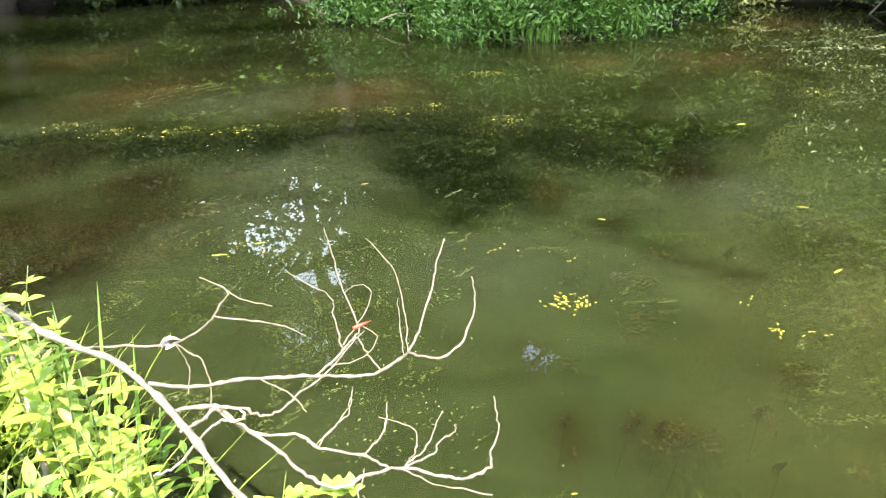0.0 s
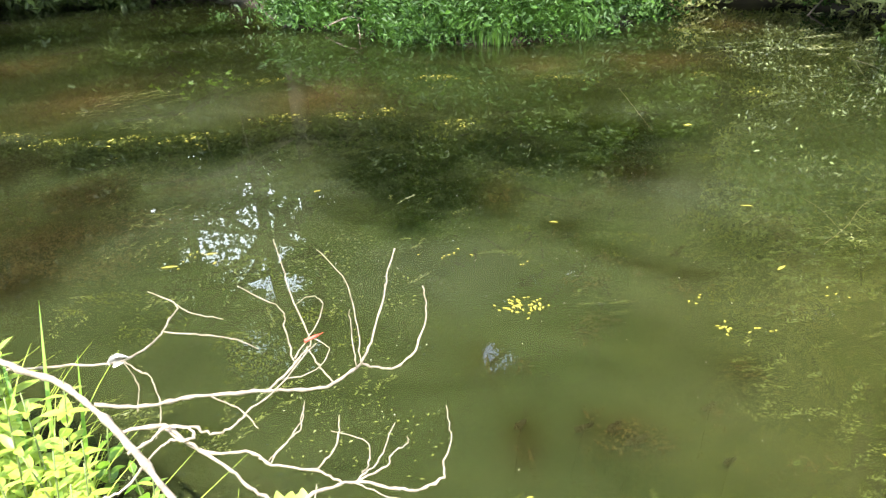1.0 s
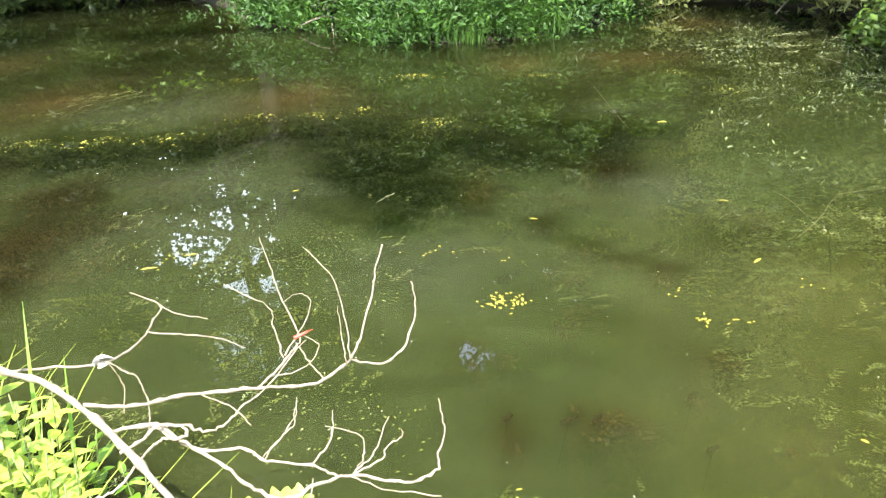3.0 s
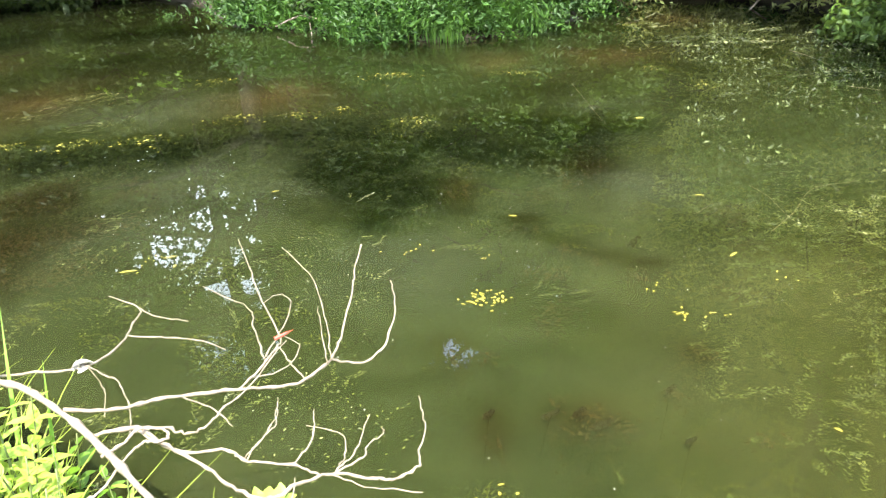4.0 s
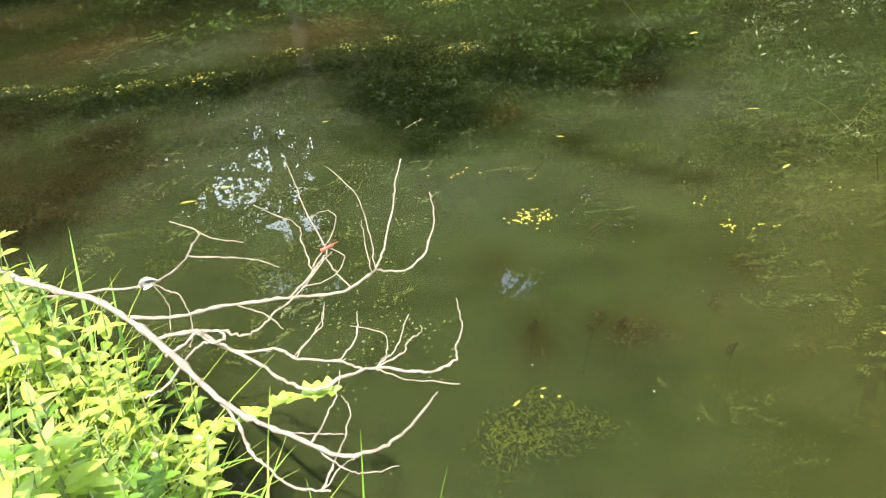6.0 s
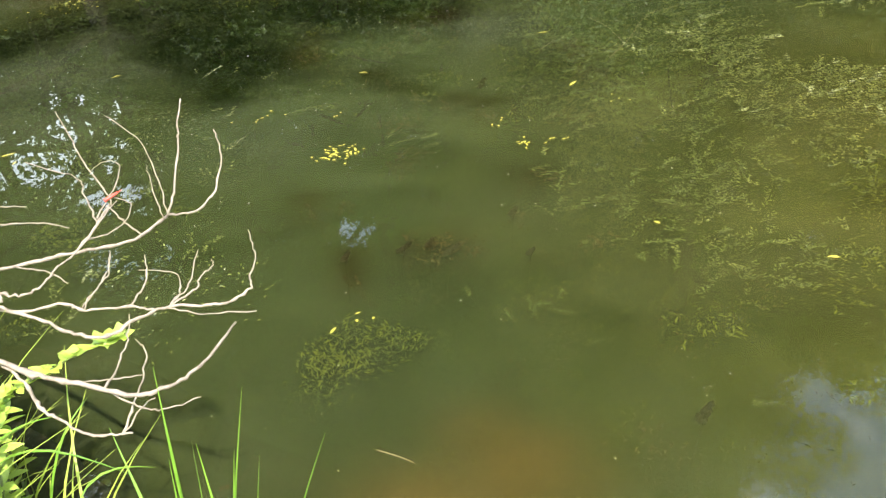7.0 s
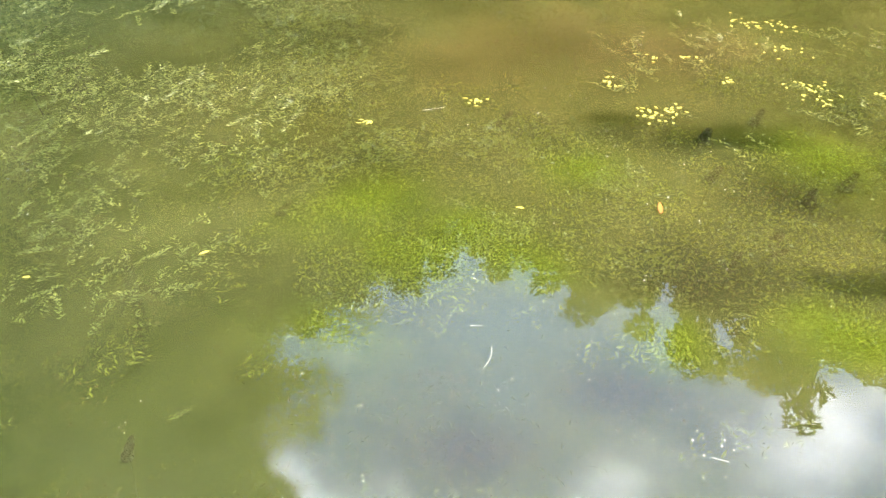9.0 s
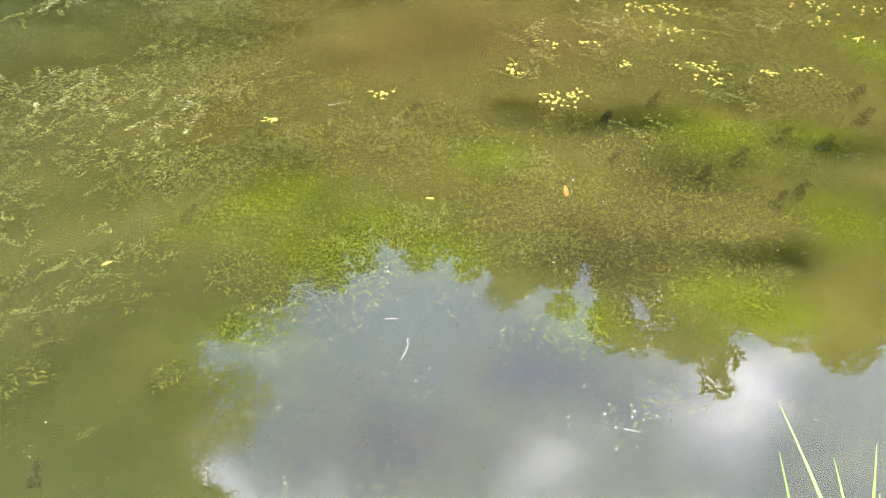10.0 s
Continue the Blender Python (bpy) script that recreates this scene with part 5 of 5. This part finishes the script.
# ---- floating leaves ----
FLOATERS = [mesh_of("floating_leaf", *leaf_shape(l, w, 0.02, 0.1, 4), PETAL, True) for l, w in ((0.028, 0.015), (0.022, 0.015), (0.036, 0.011), (0.06, 0.018))]
r = np.random.default_rng(900)
clusters = ((0.65, 3.39, 0.1, 44), (1.6, 3.08, 0.05, 10), (1.76, 3.05, 0.045, 7), (1.58, 3.4, 0.05, 4), (-1.4, 4.2, 0.16, 8), (2.34, 3.38, 0.06, 4), (0.24, 4.1, 0.12, 7), (0.55, 1.95, 0.05, 3), (0.72, 3.94, 0.04, 3),
            (3.72, 1.71, 0.04, 9), (4.29, 1.32, 0.055, 12), (4.94, 0.69, 0.07, 14), (4.61, 0.35, 0.08, 18), (4.72, 0.28, 0.09, 14), (5.44, -0.42, 0.14, 30), (6.07, -0.13, 0.15, 16), (6.48, 0.24, 0.12, 20), (5.63, 0.39, 0.05, 9), (5.46, 0.62, 0.06, 7), (5.62, -0.77, 0.06, 9), (5.76, -1.0, 0.08, 9), (7.16, -1.0, 0.15, 14), (6.76, -1.05, 0.1, 9), (6.55, -1.33, 0.06, 8), (7.2, -1.4, 0.12, 9), (5.34, 0.1, 0.05, 7), (6.62, -0.04, 0.12, 14))
for x, y, s, n in clusters:
    for k in range(n):
        ob = new("floating_leaf", FLOATERS[int(r.choice(4, p=(0.4, 0.35, 0.22, 0.03)))])
        ob.matrix_basis = pose(x + r.normal(0, s * 0.6), y + r.normal(0, s * 0.6), 0.004, 0, 0, r.uniform(0, 360)) @ Matrix.Scale(0.72 if x < 3 else 1.0, 4)
        tagged(ob, "small fallen yellow leaf floating on the water", "leaf", "floating leaves")


def floater(x, y, length, width, mat, label, turn, category="leaf"):
    ob = new("floating_leaf", mesh_of("floating_leaf", *leaf_shape(length, width, 0.03, 0.12, 6), mat, True))
    ob.matrix_basis = pose(x, y, 0.004, 0, 0, turn)
    return tagged(ob, label, category, "floating leaves")


ORANGE = surface("orange_leaf", (0.28, 0.085, 0.006), (0.4, 0.14, 0.014), 20.0, 90.0, 0.5, 0.1, 0.002)
for x, y, l, w, turn in ((-1.52, 4.1, 0.15, 0.035, -75), (-1.3, 4.28, 0.12, 0.02, -70), (-0.76, 5.44, 0.09, 0.018, -60), (1.86, 2.06, 0.05, 0.02, 30), (2.36, 1.57, 0.06, 0.022, 60), (1.02, 4.56, 0.09, 0.02, 60), (2.4, 4.7, 0.12, 0.022, 70), (0.38, 1.86, 0.06, 0.018, -40), (3.35, 0.56, 0.06, 0.02, 10), (2.13, 3.68, 0.13, 0.022, -50), (2.7, 6.93, 0.12, 0.06, 80)):
    floater(x, y, l * 0.72, w * 0.72, PETAL, "long pale yellow leaf floating on the water", turn)
floater(3.63, 0.0, 0.11, 0.022, ORANGE, "single orange dead leaf floating on the water", -70)


def straw(points, r, label, mat=PAPER):
    ob = new("floating_straw", mesh_of("floating_straw", *tube(smooth_line([(x, y, 0.004) for x, y in points], 4), r, r * 0.6, 5), mat, True))
    return tagged(ob, label, "straw", "floating straws")


for pts in (((2.447, 0.267), (2.393, 0.245), (2.331, 0.243)), ((2.507, 0.39), (2.531, 0.345)), ((2.35, -0.55), (2.36, -0.6)), ((4.0, 1.51), (4.1, 1.42))):
    straw(pts, 0.0007, "pale broken straw floating on the water")
straw(((0.44, 1.24), (0.5, 1.19), (0.54, 1.15)), 0.0012, "thin tan straw floating on the water", STRAW)

# Twigs laid at the surface in place of mirrored bare branches.
for pts, r0 in ((((2.56, 4.02), (2.85, 4.3), (3.2, 4.7), (3.6, 4.79)), 0.005), (((2.8, 4.86), (2.82, 4.61), (2.77, 4.25)), 0.004), (((5.82, 10.07), (5.82, 9.44), (5.68, 8.66)), 0.011), (((5.71, 9.63), (5.27, 8.53)), 0.009), (((6.81, 10.6), (6.56, 9.81), (7.02, 10.16)), 0.011), (((5.27, 7.75), (5.5, 7.45)), 0.009), (((2.43, 8.79), (2.35, 7.77), (2.28, 6.79)), 0.006), (((2.2, 4.38), (2.4, 4.56)), 0.004)):
    ob = new("floating_twig", mesh_of("floating_twig", *tube(smooth_line([(x, y, -0.003) for x, y in pts], 5), r0 * 0.5, r0 * 0.2, 5, 0.1, np.random.default_rng(990)), DEAD_WOOD, True))
    tagged(ob, "thin pale bare twig modelled as a branch mirrored in the water", "twig", "floating twigs")

# ---- dark weed plants standing in the water ----
HEAD = surface("rotten_weed", (0.012, 0.011, 0.005), (0.055, 0.045, 0.02), 20.0, 90.0, 0.9, 0.0, by_island=0.5)
HEADS = ((4.87, -0.94, 0.06), (4.89, -1.16, 0.06), (4.52, -0.74, 0.06), (4.25, -0.58, 0.05), (3.78, -0.51, 0.05), (4.28, -1.05, 0.055), (4.15, -0.95, 0.05), (4.24, -0.13, 0.045), (4.64, 0.03, 0.06), (5.04, -0.18, 0.05), (5.68, -1.33, 0.07), (5.34, -1.37, 0.07), (3.65, -0.55, 0.04), (3.55, -0.38, 0.04), (4.27, 1.07, 0.05), (2.86, 1.55, 0.04), (1.5, 1.07, 0.032), (1.35, 2.475, 0.03), (1.72, 4.1, 0.04), (0.92, 2.37, 0.035), (1.01, 2.28, 0.035), (0.81, 2.37, 0.03), (0.54, 2.41, 0.03), (1.3, 2.12, 0.025))
for k, (x, y, size) in enumerate(HEADS):
    r = np.random.default_rng(800 + k)
    n = 320
    u = r.random(n)
    lean = np.array([r.normal(-0.9, 0.4), r.normal(0.8, 0.4)]) * size
    wide = size * (0.26 + 0.42 * (1 - u)) * np.sqrt(r.random(n))
    a = r.uniform(0, 2 * math.pi, n)
    spots = np.stack([lean[0] * (1 - u) + wide * np.cos(a), lean[1] * (1 - u) + wide * np.sin(a), 0.012 - size * 1.7 * (1 - u)], 1)
    nn = r.normal(0, 0.6, (n, 3)) + (0, 0, 0.5)
    nn /= np.linalg.norm(nn, axis=1, keepdims=True)
    t = thing("water_weed", pose(x, y, -0.022), "dark rotten weed plant just reaching the water surface", "water plant", "dark weed plants")
    part("leaflets", mesh_of("leaflets", *scatter_leaves(r, spots, nn, size * r.uniform(0.25, 0.6, n), 0.5), HEAD), t)
    part("stem", mesh_of("stem", *tube(smooth_line([(lean[0] * 1.4, lean[1] * 1.4, -0.3), (lean[0] * 0.6, lean[1] * 0.6, -size * 1.4), (0, 0, -0.006)], 4), size * 0.1, size * 0.05, 6), HEAD, True), t)

# ---- leafy sprig, lure, dry leaf and stake at the near bank ----
sprig = thing("leafy_sprig", pose(0, 0, 0), "thin shrub sprig with small round bright green leaves over the water", "plant")
line = smooth_line([(-0.72, 1.02, 0.18), (-0.54, 1.19, 0.46), (-0.48, 1.27, 0.51), (-0.35, 1.28, 0.56), (-0.19, 1.27, 0.62), (-0.12, 1.25, 0.64)], 8)
part("stem", mesh_of("stem", *tube(line, 0.004, 0.0015, 5), STEM, True), sprig)
r = np.random.default_rng(950)
for k, c in enumerate(line[10:]):
    for half in (0, 180, 95):
        s = r.uniform(0.8, 1.35)
        part("leaf", ROUND_LEAF, sprig, at=pose(*c, 0, 0, k * 75 + half) @ pose(0, 0, 0, r.uniform(0, 45), r.uniform(-25, 25), 0) @ Matrix.Diagonal((s, s, s, 1)))

lure = thing("red_float", pose(-0.195, 1.915, 0.712, 0, 75, 20), "small red plastic fishing float caught on a twig", "fishing float")
part("body", mesh_of("body", *tube([(0, 0, -0.024), (0, 0, -0.018), (0, 0, -0.006), (0, 0, 0.012), (0, 0, 0.024)], 0.007, 0.004, 8), RED, True), lure)
part("pin", mesh_of("pin", *tube([(0, 0, 0.02), (0, 0, 0.04)], 0.0015, 0.001, 5), RED, True), lure)

dry = thing("dry_leaf", pose(-0.99, 2.24, 0.46, 0, 0, 20), "crumpled pale dry leaf caught on the branch", "leaf")
for k, (turn, tip) in enumerate(((-85, 35), (-30, -10), (30, 50), (80, 10), (150, 40), (215, -5))):
    part("lobe", mesh_of("lobe", *leaf_shape(0.042 - 0.003 * k, 0.03, 0.6, 0.7), PAPER, True), dry, at=pose(0, 0, 0.004, 0, 0, turn) @ pose(0, 0, 0, tip, 15 * k, 0))

stake = thing("cut_stake", pose(0.735, 0.235, 0), "slim upright stake with a fresh white cut top", "stake")
part("shaft", mesh_of("shaft", *tube([(0.0, 0, -0.35), (0.0, 0, 0.3), (0, 0, 0.81)], 0.0058, 0.0055, 9), BARK, True), stake)
part("cut_top", mesh_of("cut_top", *tube([(0, 0, 0.806), (0, 0, 0.832), (0, 0, 0.836)], 0.0064, 0.0056, 9), PAPER, True), stake, "pale bare cut end")

# ---- leafy branches hanging over the far water ----
def lobed_leaf(size):
    """A flat five-lobed leaf on its stalk."""
    tips = ((-125, 0.6), (-62, 0.85), (0, 1.0), (62, 0.85), (125, 0.6))
    ring = [(0.0, -0.12)]
    for k, (az, reach) in enumerate(tips):
        for turn, far in ((az - 17, reach * 0.62), (az, reach), (az + 17, reach * 0.62)):
            ring.append((math.sin(radians(turn)) * far, math.cos(radians(turn)) * far))
        if k < 4:
            notch = az + 31
            ring.append((math.sin(radians(notch)) * 0.38, math.cos(radians(notch)) * 0.38))
    verts = [(0, 0.05 * size, 0)] + [(x * size, y * size, -0.18 * size * (x * x + y * y)) for x, y in ring]
    faces = [(0, k + 1, k) for k in range(1, len(ring))] + [(0, 1, len(ring))]
    return verts, faces


LOBED = mesh_of("leaf", *lobed_leaf(0.1), DEEP_LEAF)
for n, (x, y, z, count) in enumerate(((-4.3, 16.0, 0.78, 26), (-5.1, 15.6, 0.9, 12), (-10.4, 14.6, 0.95, 20), (-11.3, 14.9, 0.9, 24))):
    r = np.random.default_rng(960 + n)
    t = thing("overhanging_branch", pose(x, y, z), "thin branch with bright lobed leaves hanging low over the water", "branch", "branches over the far water")
    lines = [smooth_line([(-0.6, 4.5, 4.4), (-0.3, 2.6, 2.6), (0.0, 0.9, 0.9), (0, 0, 0.12)], 6)]
    lines += [smooth_line([(0.0, 0.5, 0.5), (r.uniform(-0.4, 0.4), 0.2, 0.3), (r.uniform(-0.5, 0.5), -0.1, 0.05)], 4) for _ in range(3)]
    part("stem", mesh_of("stem", *joined([tube(q, 0.014 if k == 0 else 0.006, 0.003, 5) for k, q in enumerate(lines)]), BARK, True), t)
    for k in range(count):
        q = lines[k % 4]
        c = q[-1 - int(r.integers(0, 4))] + r.normal(0, 0.07, 3)
        part("leaf", LOBED, t, at=pose(*c, 0, 0, r.uniform(0, 360)) @ pose(0, 0, 0, r.uniform(-50, 10), r.uniform(-30, 30), 0) @ Matrix.Scale(r.uniform(0.7, 1.3), 4))

# ---- dead sticks on the far bank ----
for k, pts in enumerate((((-1.9, 15.3, 0.1), (-1.3, 15.0, 0.3), (-0.7, 14.7, 0.12), (-0.35, 14.35, 0.05)), ((-1.25, 15.4, 0.5), (-1.2, 14.9, 0.25), (-1.15, 14.6, -0.05)), ((4.3, 15.2, 0.25), (5.0, 15.8, 0.3), (5.6, 16.0, 0.32)), ((7.4, 14.6, 0.0), (8.2, 15.4, 0.35), (8.9, 16.0, 0.6)))):
    ob = new("dead_stick", mesh_of("dead_stick", *tube(smooth_line(pts, 5), 0.022, 0.01, 6, 0.1, np.random.default_rng(970 + k)), DEAD_WOOD, True))
    tagged(ob, "bare dead stick lying at the edge of the far bank", "stick", "dead sticks")
